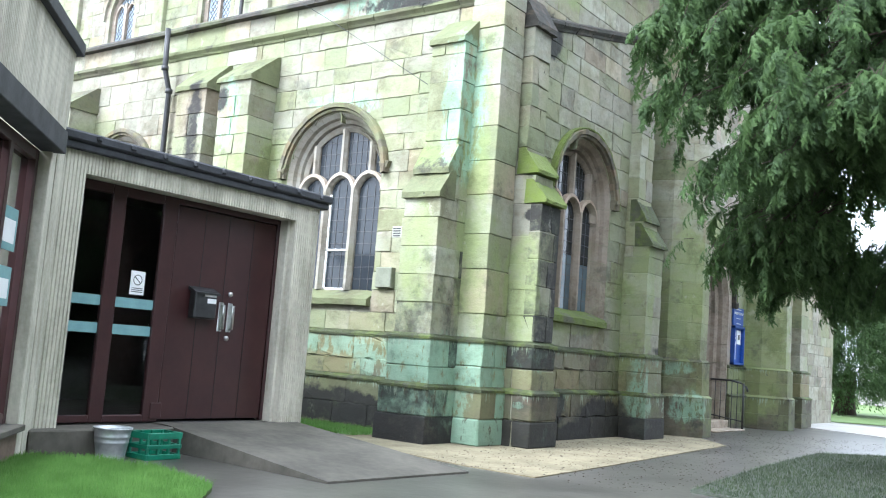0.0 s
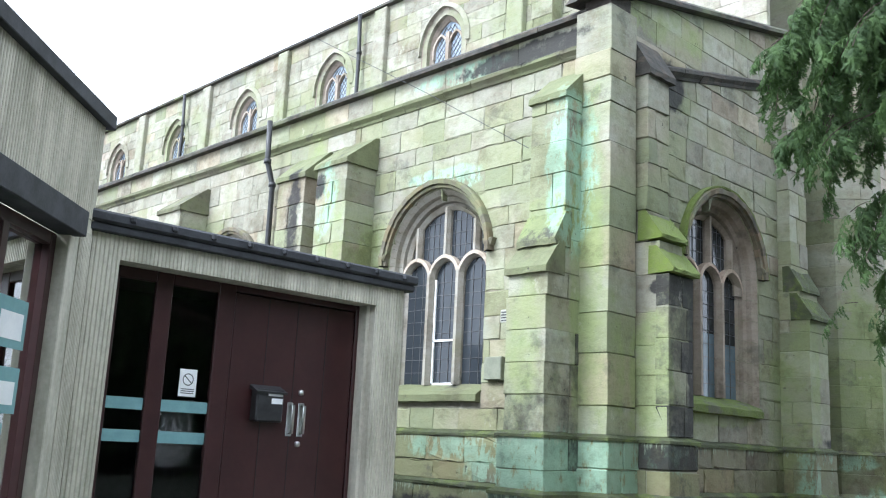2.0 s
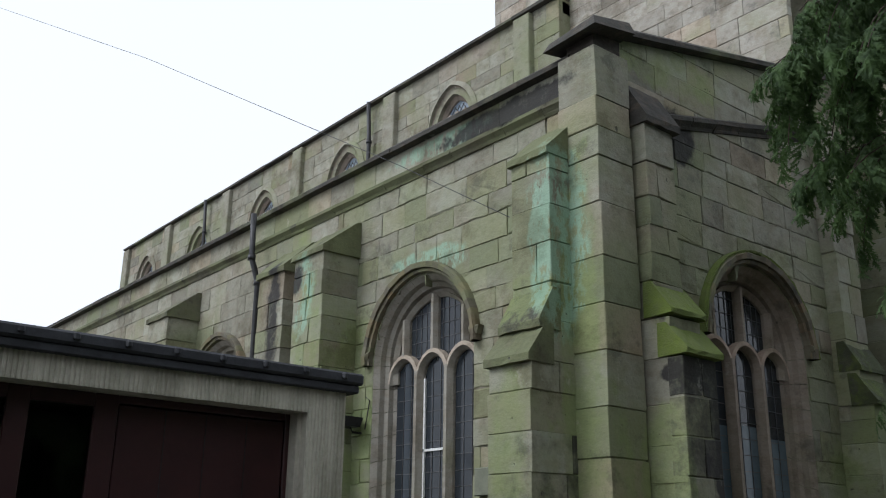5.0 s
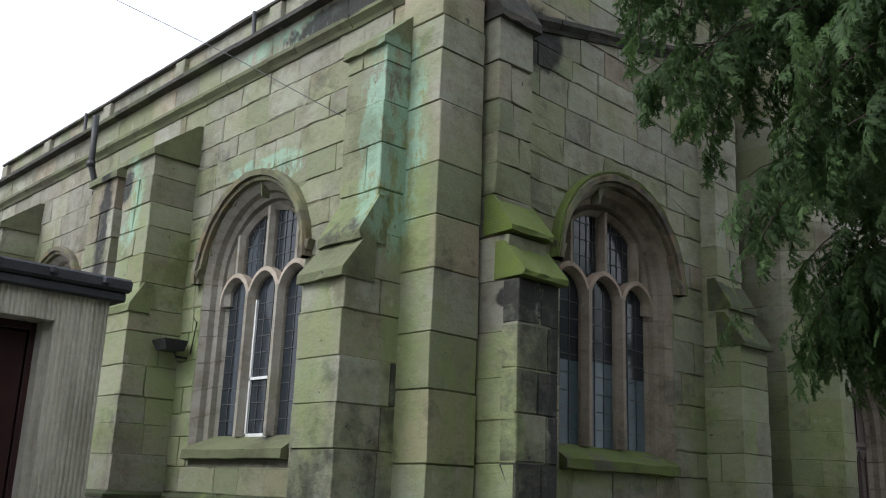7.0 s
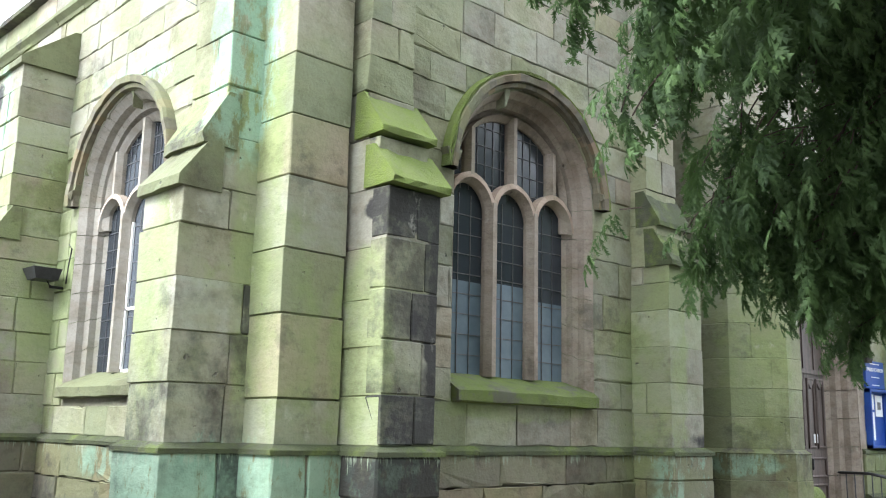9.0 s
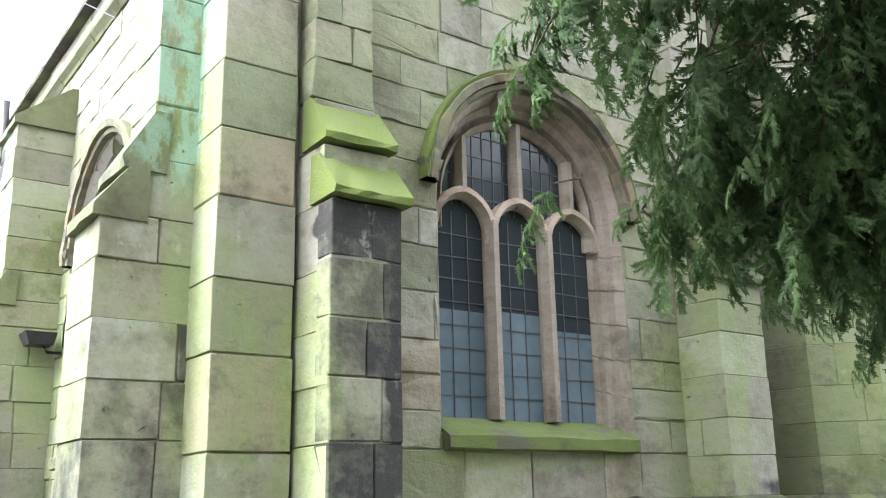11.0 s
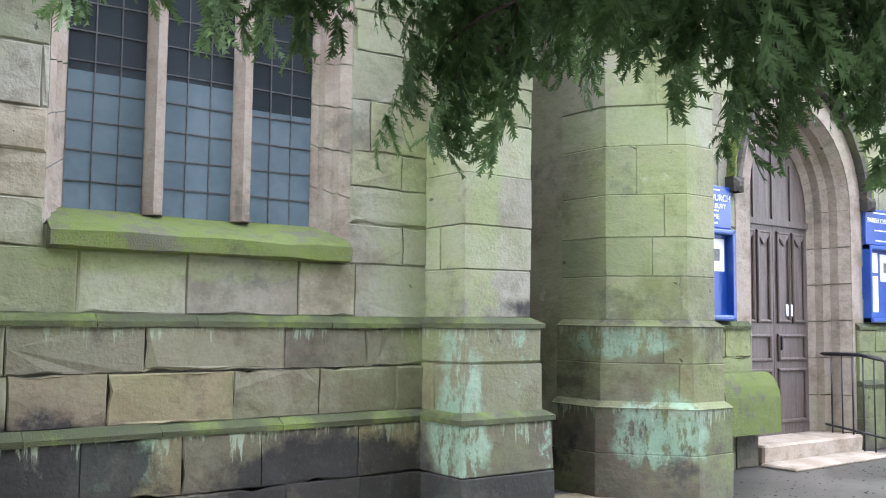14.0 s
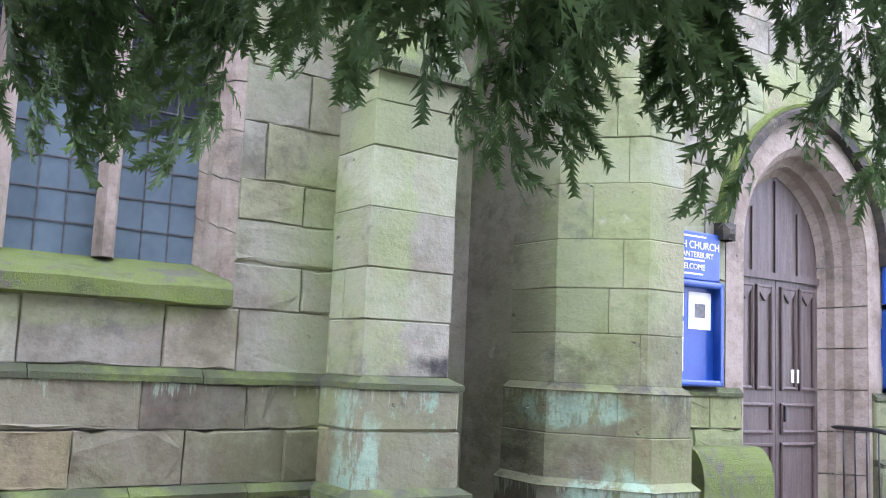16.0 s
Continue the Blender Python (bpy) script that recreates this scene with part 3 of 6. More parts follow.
def church_window(name, face, o, label, dressed, sheet=False, white=False):
    """Three-light traceried window in the arch o, with hood mould, sill, mullions, glass and leads."""
    w = thing(name, label, "window", kind="structure")
    inner = Arch(o.c, o.half - 0.17, o.sill + 0.14, o.spring, o.rise - 0.2)
    for v, f in jamb_stones(face, inner, o, -0.28, 0.004):
        part("jamb_stone", Bag().add(v, f).mesh("jamb_stone", dressed), w)
    # hood mould with its stops, in worn lengths
    hood = Arch(o.c, o.half + 0.02, o.spring + 0.12, o.spring, o.rise + 0.02)
    bag = Bag()
    worn_ring(bag, face, hood, 0.045, 0.0, 0.085, o.spring + 0.16, 0.006)
    worn_ring(bag, face, hood.grown(0.045), 0.075, 0.0, 0.13, o.spring + 0.16, 0.012)
    part("hood_mould", bag.mesh("hood_mould", HOOD_STONE), w, "weathered stone hood mould")
    if sheet:
        bag = Bag()
        worn_ring(bag, face, hood.grown(0.115), 0.035, 0.0, 0.125, o.spring + 0.5, 0.016)
        part("hood_moss", bag.mesh("hood_moss", MOSS), w, "bright moss grown along the hood")
    for side in (-1, 1):
        b = Bag()
        u = o.c + side * (o.half + 0.09)
        v, f = slab(face, [(u - 0.07, o.spring + 0.09), (u + 0.06, o.spring + 0.07), (u + 0.1, o.spring + 0.17), (u - 0.09, o.spring + 0.17)], -0.02, 0.12, 0.025)
        part("label_stop", b.add(v, f).mesh("label_stop", HOOD_STONE), w)
    # sill
    b = Bag()
    s0, s1 = o.c - o.half + 0.02, o.c + o.half - 0.02
    prof = [(-0.32, o.sill + 0.15), (0.02, o.sill + 0.02), (0.09, o.sill - 0.03), (0.09, o.sill - 0.12), (0.0, o.sill - 0.14), (-0.32, o.sill - 0.14)]
    n = 9
    v = []
    for i in range(n):
        u = s0 + (s1 - s0) * i / (n - 1)
        v += [face(u, d + rng.uniform(-0.008, 0.008), z + rng.uniform(-0.008, 0.008)) for d, z in prof]
    k = len(prof)
    f = [(k * i + j, k * i + (j + 1) % k, k * i + k + (j + 1) % k, k * i + k + j) for i in range(n - 1) for j in range(k)]
    f += [tuple(range(k)), tuple(k * (n - 1) + j for j in range(k))]
    part("window_sill", b.add(v, f).mesh("window_sill", MOSS_WORN if sheet else MOSS_STONE), w, "stone sill covered with green moss" if sheet else "green-stained stone sill")
    # mullions, pointed light heads, and a bar from each head's point up to the arch
    dg = -0.26
    half = inner.half
    light = (2 * half - 2 * 0.12) / 3
    z0, head = inner.sill - 0.02, o.spring - 0.24
    apex = inner.spring + inner.rise
    def bar(u, wide, za, zb, name, front):
        bag = Bag()
        prof = [(-wide / 2, dg - 0.05), (wide / 2, dg - 0.05), (wide / 2, dg + 0.03), (wide / 4.5, front), (-wide / 4.5, front), (-wide / 2, dg + 0.03)]
        v = [face(u + a, d, z) for z in (za, zb) for a, d in prof]
        bag.add(v, [(i, (i + 1) % 6, 6 + (i + 1) % 6, 6 + i) for i in range(6)] + [tuple(range(6)), tuple(range(6, 12))])
        part(name, bag.mesh(name, dressed), w)
    for s in (-1, 1):
        bar(o.c + s * (light / 2 + 0.06), 0.12, z0, head + 0.1, "mullion", dg + 0.11)
    for i in range(3):
        c = o.c + (i - 1) * (light + 0.12)
        a = Arch(c, light / 2, z0, head, 0.26)
        bag = Bag()
        ring(bag, face, a, a.grown(0.035), dg - 0.05, dg - 0.05, dg + 0.03, dg + 0.1 + 0.002 * i, n=7, low=head - 0.02)
        ring(bag, face, a.grown(0.035), a.grown(0.085), dg - 0.05, dg - 0.05, dg + 0.1 + 0.002 * i, dg + 0.09 + 0.002 * i, n=7, low=head + 0.03)
        part("light_head", bag.mesh("light_head", dressed), w)
        zt = max(z for z in np.linspace(head + 0.3, apex, 60) if inner.at(z) > abs(c - o.c) + 0.01)
        bar(c, 0.1, head + 0.3, float(zt), "upper_mullion", dg + 0.095)
    bag = Bag()
    ring(bag, face, Arch(o.c, half - 0.05, z0, inner.spring, inner.rise - 0.055), inner, dg - 0.05, dg - 0.05, dg + 0.02, dg + 0.075, low=inner.spring - 0.25)
    part("tracery_rim", bag.mesh("tracery_rim", dressed), w)
    # glass, in one pane a light, with the leads before it
    def pane(u0, u1, za, zb, mat):
        zs = [za + (zb - za) * i / 8 for i in range(9)]
        v, f = [], []
        for z in zs:
            h = inner.at(z)
            v += [face(max(u0, o.c - h), dg - 0.01, z), face(min(u1, o.c + h), dg - 0.01, z)]
        f = [(2 * i, 2 * i + 1, 2 * i + 3, 2 * i + 2) for i in range(8)]
        ob = part("pane", mesh_of("pane", v, f, mat), w)
        return ob
    lead_u, lead_z = 3, 0.185
    for i in range(3):
        c = o.c + (i - 1) * (light + 0.12)
        u0, u1 = c - light / 2, c + light / 2
        zsplit = head - 0.7 + (0.03, 0.06, -0.05)[i]
        if sheet:
            pane(u0, u1, z0, zsplit, SHEETED)
            pane(u0, u1, zsplit, head + 0.2, QUARRY)
        else:
            pane(u0, u1, z0, head + 0.2, QUARRY)
        bag = Bag()
        for j in range(1, lead_u):
            u = u0 + (u1 - u0) * j / lead_u
            prism(bag, face, [(u - 0.004, z0), (u + 0.004, z0), (u + 0.004, head + 0.15), (u - 0.004, head + 0.15)], dg - 0.009, dg - 0.002)
        z = z0 + lead_z
        while z < head + 0.1:
            t = rng.uniform(-0.006, 0.006)
            prism(bag, face, [(u0, z - 0.004 + t), (u1, z - 0.004 - t), (u1, z + 0.004 - t), (u0, z + 0.004 + t)], dg - 0.0085, dg - 0.0015)
            z += lead_z
        part("leads", bag.mesh("leads", LEAD), w)
        if white and i == 1:
            bag = Bag()
            for ua, ub, za, zb in ((u0, u0 + 0.03, z0, head), (u1 - 0.03, u1, z0, head), (u0, u1, z0, z0 + 0.035), (u0, u1, z0 + 0.62, z0 + 0.65)):
                prism(bag, face, [(ua, za), (ub, za), (ub, zb), (ua, zb)], dg - 0.006, dg + 0.02)
            part("casement", bag.mesh("casement", WHITE), w, "white-painted metal opening casement")
    pane(o.c - half, o.c + half, head + 0.2, apex, QUARRY)
    bag = Bag()
    for j in range(-6, 7):
        u = o.c + j * 0.11
        top = head + 0.2
        zt = max((z for z in np.linspace(top, apex, 30) if inner.at(z) > abs(u - o.c)), default=top)
        if zt > top + 0.05:
            prism(bag, face, [(u - 0.004, top), (u + 0.004, top), (u + 0.004, zt), (u - 0.004, zt)], dg - 0.009, dg - 0.002)
    z = head + 0.3
    while z < apex - 0.05:
        h = inner.at(z)
        prism(bag, face, [(o.c - h, z - 0.004), (o.c + h, z - 0.004), (o.c + h, z + 0.004), (o.c - h, z + 0.004)], dg - 0.0085, dg - 0.0015)
        z += lead_z
    part("leads", bag.mesh("leads", LEAD), w)
    return w


# ---- church walls ----
W1 = Arch(-9.97, 1.0, 1.93, 3.82, 1.03)
W0 = Arch(-15.55, 1.0, 1.93, 3.82, 1.06)
W2 = Arch(13.55, 1.0, 1.93, 3.82, 0.98)
STRING = 6.3
AISLE_TOP = 6.72


def rake(u):
    """Top of the aisle's end wall, under its coping."""
    return 6.95 + 0.225 * (u - 10.85)


wall_south = thing("wall_south", "coursed sandstone aisle wall, green with algae", "wall", core(south, -26, -7.0, 0.0, lambda u: AISLE_TOP, [W1, W0], -0.75, -0.004).mesh("wall_core", MORTAR), "structure")
wall_east = thing("wall_east", "coursed sandstone aisle end wall under a raked parapet", "wall", core(east, 11.0, 15.85, 0.0, rake, [W2], -0.75, -0.004).mesh("wall_core", MORTAR), "structure")


def band(parent, name, face, u0, u1, prof, mat, slope=0.0, step=0.8, label="", single=True):
    """A string course, plinth ledge or coping: a profile of (d, z) run along a wall in stones."""
    u, bag = u0, Bag()
    while u < u1 - 0.01:
        w = min(rng.uniform(0.6, 1.3) * step, u1 - u)
        if u1 - u - w < 0.2:
            w = u1 - u
        v = []
        for q in (u + 0.003, u + w - 0.003):
            v += [face(q, d + rng.uniform(-0.006, 0.006), z + slope * (q - u0) + rng.uniform(-0.005, 0.005)) for d, z in prof]
        k = len(prof)
        f = [(j, (j + 1) % k, k + (j + 1) % k, k + j) for j in range(k)] + [tuple(range(k)), tuple(range(k, 2 * k))]
        if single:
            part(name, Bag().add(v, f).mesh(name, mat), parent, label)
        else:
            bag.add(v, f)
        u += w
    if not single:
        part(name, bag.mesh(name, mat), parent, label)


# string courses and copings
STRING_PROF = [(-0.05, 0.10), (0.02, 0.10), (0.10, 0.05), (0.10, 0.0), (0.05, -0.05), (0.03, -0.09), (-0.05, -0.09)]
COPE_PROF = [(-0.4, 0.0), (0.13, 0.0), (0.13, 0.06), (0.05, 0.13), (-0.4, 0.2)]
band(wall_south, "string_course", south, -26, -7.2, [(d, z + STRING) for d, z in STRING_PROF], MOSS_STONE)
band(wall_south, "coping_stone", south, -26, -7.25, [(d, z + AISLE_TOP) for d, z in COPE_PROF], COPING, step=1.1)
band(wall_east, "string_course", east, 11.95, 15.85, [(d, z + 6.24) for d, z in STRING_PROF], COPING, slope=0.24)
band(wall_east, "coping_stone", east, 10.9, 15.9, [(d, z + rake(10.9)) for d, z in COPE_PROF], COPING, slope=0.225, step=1.1)

# plinth, in three lifts: base course, lower weathering, upper weathering
LEDGE_UP, LEDGE_LOW, BASE = 1.41, 0.76, 0.36


def plinth(parent, face, u0, u1, d=0.0, single=True):
    lay(parent, "plinth_stone", courses(face, u0, u1, 0.0, BASE, high=(0.36, 0.36), long=(0.5, 1.1), proud=0.116 + d, back=-0.05, fine=single), PLINTH, single)
    lay(parent, "plinth_stone", courses(face, u0, u1, BASE, LEDGE_LOW - 0.05, high=(0.36, 0.36), long=(0.4, 0.9), proud=0.108 + d, back=-0.05, fine=single, rough=0.008), PLINTH, single)
    band(parent, "plinth_ledge", face, u0, u1, [(-0.02, LEDGE_LOW + 0.03), (0.06 + d, LEDGE_LOW + 0.02), (0.13 + d, LEDGE_LOW - 0.02), (0.125 + d, LEDGE_LOW - 0.055), (-0.02, LEDGE_LOW - 0.055)], MOSS_LEDGE, single=single)
    lay(parent, "plinth_stone", courses(face, u0, u1, LEDGE_LOW + 0.02, LEDGE_UP - 0.05, high=(0.24, 0.36), long=(0.35, 1.0), proud=0.053 + d, back=-0.05, fine=single, rough=0.012), PLINTH_UP, single)
    band(parent, "plinth_ledge", face, u0, u1, [(-0.02, LEDGE_UP + 0.03), (0.02 + d, LEDGE_UP + 0.02), (0.072 + d, LEDGE_UP - 0.02), (0.068 + d, LEDGE_UP - 0.055), (-0.02, LEDGE_UP - 0.055)], MOSS_LEDGE, single=single)


plinth(wall_south, south, -12.4, -7.9)
plinth(wall_south, south, -26, -12.4, single=False)
plinth(wall_east, east, 11.9, 15.2)

lay(wall_south, "stone_block", courses(south, -12.0, -7.2, 1.43, STRING - 0.06, holes=[W1.grown(0.0)], high=(0.25, 0.36), long=(0.36, 0.85), fine=True), STONE)
lay(wall_south, "stone_block", courses(south, -26, -12.0, 1.43, STRING - 0.06, holes=[W0]), STONE_FAR, False)
lay(wall_south, "parapet_stone", courses(south, -26, -7.2, STRING + 0.08, AISLE_TOP, high=(0.33, 0.36), long=(0.5, 1.2)), STONE_FAR, False)
lay(wall_east, "stone_block", courses(east, 11.8, 15.25, 1.43, 7.4, holes=[W2], cuts=[(-0.24, 1.0, 6.18 - 0.24 * 11.95)], high=(0.25, 0.38), long=(0.38, 0.85), fine=True), STONE)
lay(wall_east, "parapet_stone", courses(east, 11.0, 15.85, 6.25, 8.4, cuts=[(-0.225, 1.0, rake(0) - 0.01), (0.24, -1.0, -6.33 + 0.24 * 11.95)], high=(0.28, 0.36)), STONE_FAR, False)
church_window("window_1", south, W1, "three-light traceried stone window with leaded glass and a white casement", DRESSED_PALE, white=True)
church_window("window_2", east, W2, "three-light traceried stone window with blue-grey sheeted panes", DRESSED, sheet=True)
church_window("window_3", south, W0, "three-light traceried stone window partly behind the porch roof", DRESSED_PALE)


# ---- buttresses and corner pier ----
def buttress(name, label, x0, x1, y0, y1, z0, z1, high, mat, parent=None, split=0.0, c=0.0045, wear=0.007, stains=None):
    """Stones of one stage of a buttress or pier, course by course, filling the given box."""
    e = 0.010 + 1.3 * wear
    filling = Bag()
    filling.box(x0 + e, x1 - e, y0 + e, y1 - e, z0, z1 - 0.02)
    part("mortar_core", filling.mesh("mortar_core", MORTAR), parent)
    z = z0
    while z < z1 - 0.01:
        h = min(rng.uniform(*high), z1 - z)
        if z1 - z - h < 0.14:
            h = z1 - z
        cuts = [(x0, x1, y0, y1)]
        if split and rng.random() < split:
            if x1 - x0 > y1 - y0:
                m = x0 + (x1 - x0) * rng.uniform(0.35, 0.65)
                cuts = [(x0, m - 0.004, y0, y1), (m + 0.004, x1, y0, y1)]
            else:
                m = y0 + (y1 - y0) * rng.uniform(0.35, 0.65)
                cuts = [(x0, x1, y0, m - 0.004), (x0, x1, m + 0.004, y1)]
        j, g = rng.uniform(-0.006, 0.006), rng.choice((0.0005, 0.001, 0.001, 0.0015, 0.004))
        for a, b, p, q in cuts:
            v, f = block(a + j, b + j, p + j, q + j, z + g, z + h - g, c * rng.choice((0.7, 0.8, 1.0, 1.8)), wear)
            ob = part("stone_block", Bag().add(v, f).mesh("stone_block", mat), parent)
            if stains:
                soot, teal = stains((a + b) / 2, (p + q) / 2, z + h / 2)
                ob.color = (1 - soot, 1 - teal, 1, 1)
        z += h


def weathering(parent, face, u0, u1, d_out, z_low, d_in, z_high, mat, lip=0.05, label="", thick=0.08):
    """A sloping capstone on a buttress, with a drip lip."""
    bag, n = Bag(), 6
    v = []
    prof = [(d_in - 0.1, z_low - 0.02 - thick), (d_out + lip, z_low - 0.02 - thick), (d_out + lip, z_low - 0.02), (d_in, z_high), (d_in - 0.1, z_high)]
    for i in range(n):
        u = u0 + (u1 - u0) * i / (n - 1)
        v += [face(u, d + rng.uniform(-0.01, 0.01), z + rng.uniform(-0.007, 0.007)) for d, z in prof]
    k = len(prof)
    f = [(k * i + j, k * i + (j + 1) % k, k * i + k + (j + 1) % k, k * i + k + j) for i in range(n - 1) for j in range(k)]
    f += [tuple(range(k)), tuple(k * (n - 1) + j for j in range(k))]
    part("weathering_slab", bag.add(v, f).mesh("weathering_slab", mat), parent, label)


def stepped_plinth(parent, x0, x1, y0, y1, e0=0.108, e1=0.056, stains=None):
    """Plinth round a buttress box."""
    for z0, z1, e, mat in ((0.0, BASE, e0 + 0.012, PLINTH), (BASE, LEDGE_LOW - 0.04, e0, PLINTH)):
        buttress("", "", x0 - e, x1 + e, y0 - e, y1 + e, z0, z1, (0.4, 0.4), mat, parent, split=0.8, c=0.009, wear=0.01, stains=stains)
    buttress("", "", x0 - e1, x1 + e1, y0 - e1, y1 + e1, LEDGE_LOW, LEDGE_UP - 0.04, (0.24, 0.36), PLINTH_UP, parent, split=0.85, c=0.01, wear=0.011, stains=stains)
    for z, a, b in ((LEDGE_LOW, e0 + 0.012, e1 - 0.02), (LEDGE_UP, e1 + 0.012, -0.02)):
        bag = Bag()
        v = [(x0 - a, y0 - a, z - 0.05), (x1 + a, y0 - a, z - 0.05), (x1 + a, y1 + a, z - 0.05), (x0 - a, y1 + a, z - 0.05),
             (x0 - a, y0 - a, z - 0.015), (x1 + a, y0 - a, z - 0.015), (x1 + a, y1 + a, z - 0.015), (x0 - a, y1 + a, z - 0.015),
             (x0 - b, y0 - b, z + 0.035), (x1 + b, y0 - b, z + 0.035), (x1 + b, y1 + b, z + 0.035), (x0 - b, y1 + b, z + 0.035)]
        f = [(3, 2, 1, 0), (8, 9, 10, 11)] + [(r + i, r + (i + 1) % 4, r + 4 + (i + 1) % 4, r + 4 + i) for r in (0, 4) for i in range(4)]
        part("plinth_ledge", bag.add(v, f).mesh("plinth_ledge", MOSS_LEDGE), parent)


bulge = Bag()
for i in range(9):
    a = math.pi / 2 * i / 8
    d, z = 0.17 + 0.16 * math.cos(a), 0.66 + 0.28 * math.sin(a)
    bulge.v += [(-7.2 + d + 0.05, 18.55, z), (-7.2 + d + 0.05, 19.42 - 0.03 * i / 8, z)]
bulge.v += [(-7.2, 18.55, 0.94), (-7.2, 19.39, 0.94), (-7.2, 18.55, 0.36), (-7.2, 19.42, 0.36), (-6.82, 18.55, 0.36), (-6.82, 19.42, 0.36)]
bulge.f += [(2 * i, 2 * i + 1, 2 * i + 3, 2 * i + 2) for i in range(8)] + [(16, 17, 19, 18), (22, 23, 1, 0), (20, 21, 23, 22), tuple([23] + [2 * i + 1 for i in range(9)] + [19, 21]), tuple([22] + [2 * i for i in range(9)] + [18, 20])]
stain_rng = random.Random(17)


def soot_at(*spots, spread=0.25, teal=0.0):
    """Stains of a buttress: soot in bands of height (low, high, amount), teal run-off on some blocks."""
    def pick(x, y, z):
        soot = max([amount for lo, hi, amount in spots if lo <= z <= hi] + [0.0])
        soot = max(0.0, min(1.0, soot + stain_rng.uniform(-spread, spread) * (soot > 0)))
        return soot, (teal if stain_rng.random() < 0.75 else 0.3) if teal else 0.0
    return pick


BUTTRESS = "stepped sandstone buttress with mossy weatherings, streaked dark and green"


def soot_face(parent):
    """Facing blocks of the buttress front: black with soot, most of all along one arris."""
    z = LEDGE_UP + 0.03
    for i, (h, first, second) in enumerate(((0.36, 0.9, 0.95), (0.4, 0.6, 0.66), (0.38, 0.64, 0.78), (0.39, 0.6, 0.8), (0.39, 0.82, 0.95))):
        m = 11.34 + 0.53 * (0.6, 0.72, 0.5, 0.74, 0.55)[i]
        for y0, y1, soot in ((11.335, m - 0.002, first), (m + 0.002, 11.875, second)):
            v, f = block(-6.6, -6.408 + rng.uniform(-0.003, 0.003), y0, y1, z + 0.002, z + h - 0.002, 0.008, 0.008)
            ob = part("stone_block", Bag().add(v, f).mesh("stone_block", STONE), parent)
            ob.color = (1 - soot, 1, 1, 1)
        z += h


# south buttress by the corner
b1 = thing("buttress", BUTTRESS, "buttress", kind="structure", group="church buttresses")
stepped_plinth(b1, -7.88, -7.27, 10.12, 11.0, stains=soot_at((0.0, 0.4, 0.9), (0.4, 0.8, 0.5), (1.1, 1.4, 0.62), teal=0.8))
buttress("", "", -7.88, -7.27, 10.12, 11.0, LEDGE_UP + 0.02, 3.3, (0.28, 0.42), STONE, b1, split=0.7, stains=soot_at((1.4, 1.75, 0.62), (1.9, 2.2, 0.32), (2.4, 3.0, 0.42), spread=0.3))
buttress("", "", -7.87, -7.28, 10.3, 11.0, 3.3, 3.72, (0.4, 0.45), STONE, b1)
buttress("", "", -7.86, -7.28, 10.45, 11.0, 3.72, 5.55, (0.3, 0.45), STONE, b1, split=0.55, wear=0.012)
weathering(b1, south, -7.9, -7.25, 0.77, 3.36, 0.56, 3.66, MOSS_STONE, 0.05)
weathering(b1, south, -7.88, -7.26, 0.6, 3.72, 0.44, 4.05, MOSS_STONE, 0.04)
weathering(b1, south, -7.88, -7.27, 0.44, 5.62, 0.08, 5.98, MOSS_STONE, 0.04)
# corner pier
pier = thing("buttress", "tall square corner pier of green-stained sandstone blocks", "buttress", kind="structure", group="church buttresses")
stepped_plinth(pier, -7.4, -6.85, 10.74, 11.3, stains=soot_at((0.0, 0.36, 0.4), teal=0.95))
buttress("", "", -7.4, -6.85, 10.74, 11.3, LEDGE_UP + 0.02, 6.75, (0.3, 0.62), STONE, pier, wear=0.009)
buttress("", "", -7.3, -6.9, 10.8, 11.25, 6.75, 6.98, (0.3, 0.3), COPING, pier)
bag = Bag()
for _ in range(1):
    v = [(-7.5, 10.62, 6.86), (-6.72, 10.62, 6.9), (-6.72, 11.3, 7.02), (-7.5, 11.3, 6.98), (-7.45, 10.68, 6.98), (-6.8, 10.7, 7.06), (-6.8, 11.3, 7.2), (-7.45, 11.3, 7.1)]
    bag.add(v, [(3, 2, 1, 0), (4, 5, 6, 7), (0, 1, 5, 4), (1, 2, 6, 5), (2, 3, 7, 6), (3, 0, 4, 7)])
part("coping_stone", bag.mesh("coping_stone", COPING), pier)
# east buttress by the corner
b2 = thing("buttress", "stepped sandstone buttress, front black with soot under moss slabs", "buttress", kind="structure", group="church buttresses")
stepped_plinth(b2, -7.0, -6.42, 11.34, 11.87, stains=soot_at((0.0, 0.4, 0.95), (0.4, 0.8, 0.35), (1.05, 1.4, 0.65), teal=0.42))
buttress("", "", -7.0, -6.42, 11.34, 11.87, LEDGE_UP + 0.02, 3.36, (0.3, 0.42), STONE, b2)
soot_face(b2)
buttress("", "", -7.0, -6.55, 11.35, 11.86, 3.36, 3.78, (0.4, 0.45), STONE, b2)
buttress("", "", -7.0, -6.72, 11.36, 11.85, 3.78, 6.0, (0.28, 0.42), STONE, b2, split=0.6, wear=0.018)
weathering(b2, east, 11.33, 11.93, 0.53, 3.44, 0.36, 3.72, MOSS, 0.08, "thick bright green moss slab", 0.045)
weathering(b2, east, 11.345, 11.91, 0.38, 3.87, 0.2, 4.18, MOSS, 0.07, "thick bright green moss slab", 0.045)
weathering(b2, east, 11.33, 11.9, 0.24, 6.06, 0.02, 6.5, COPING, 0.05)
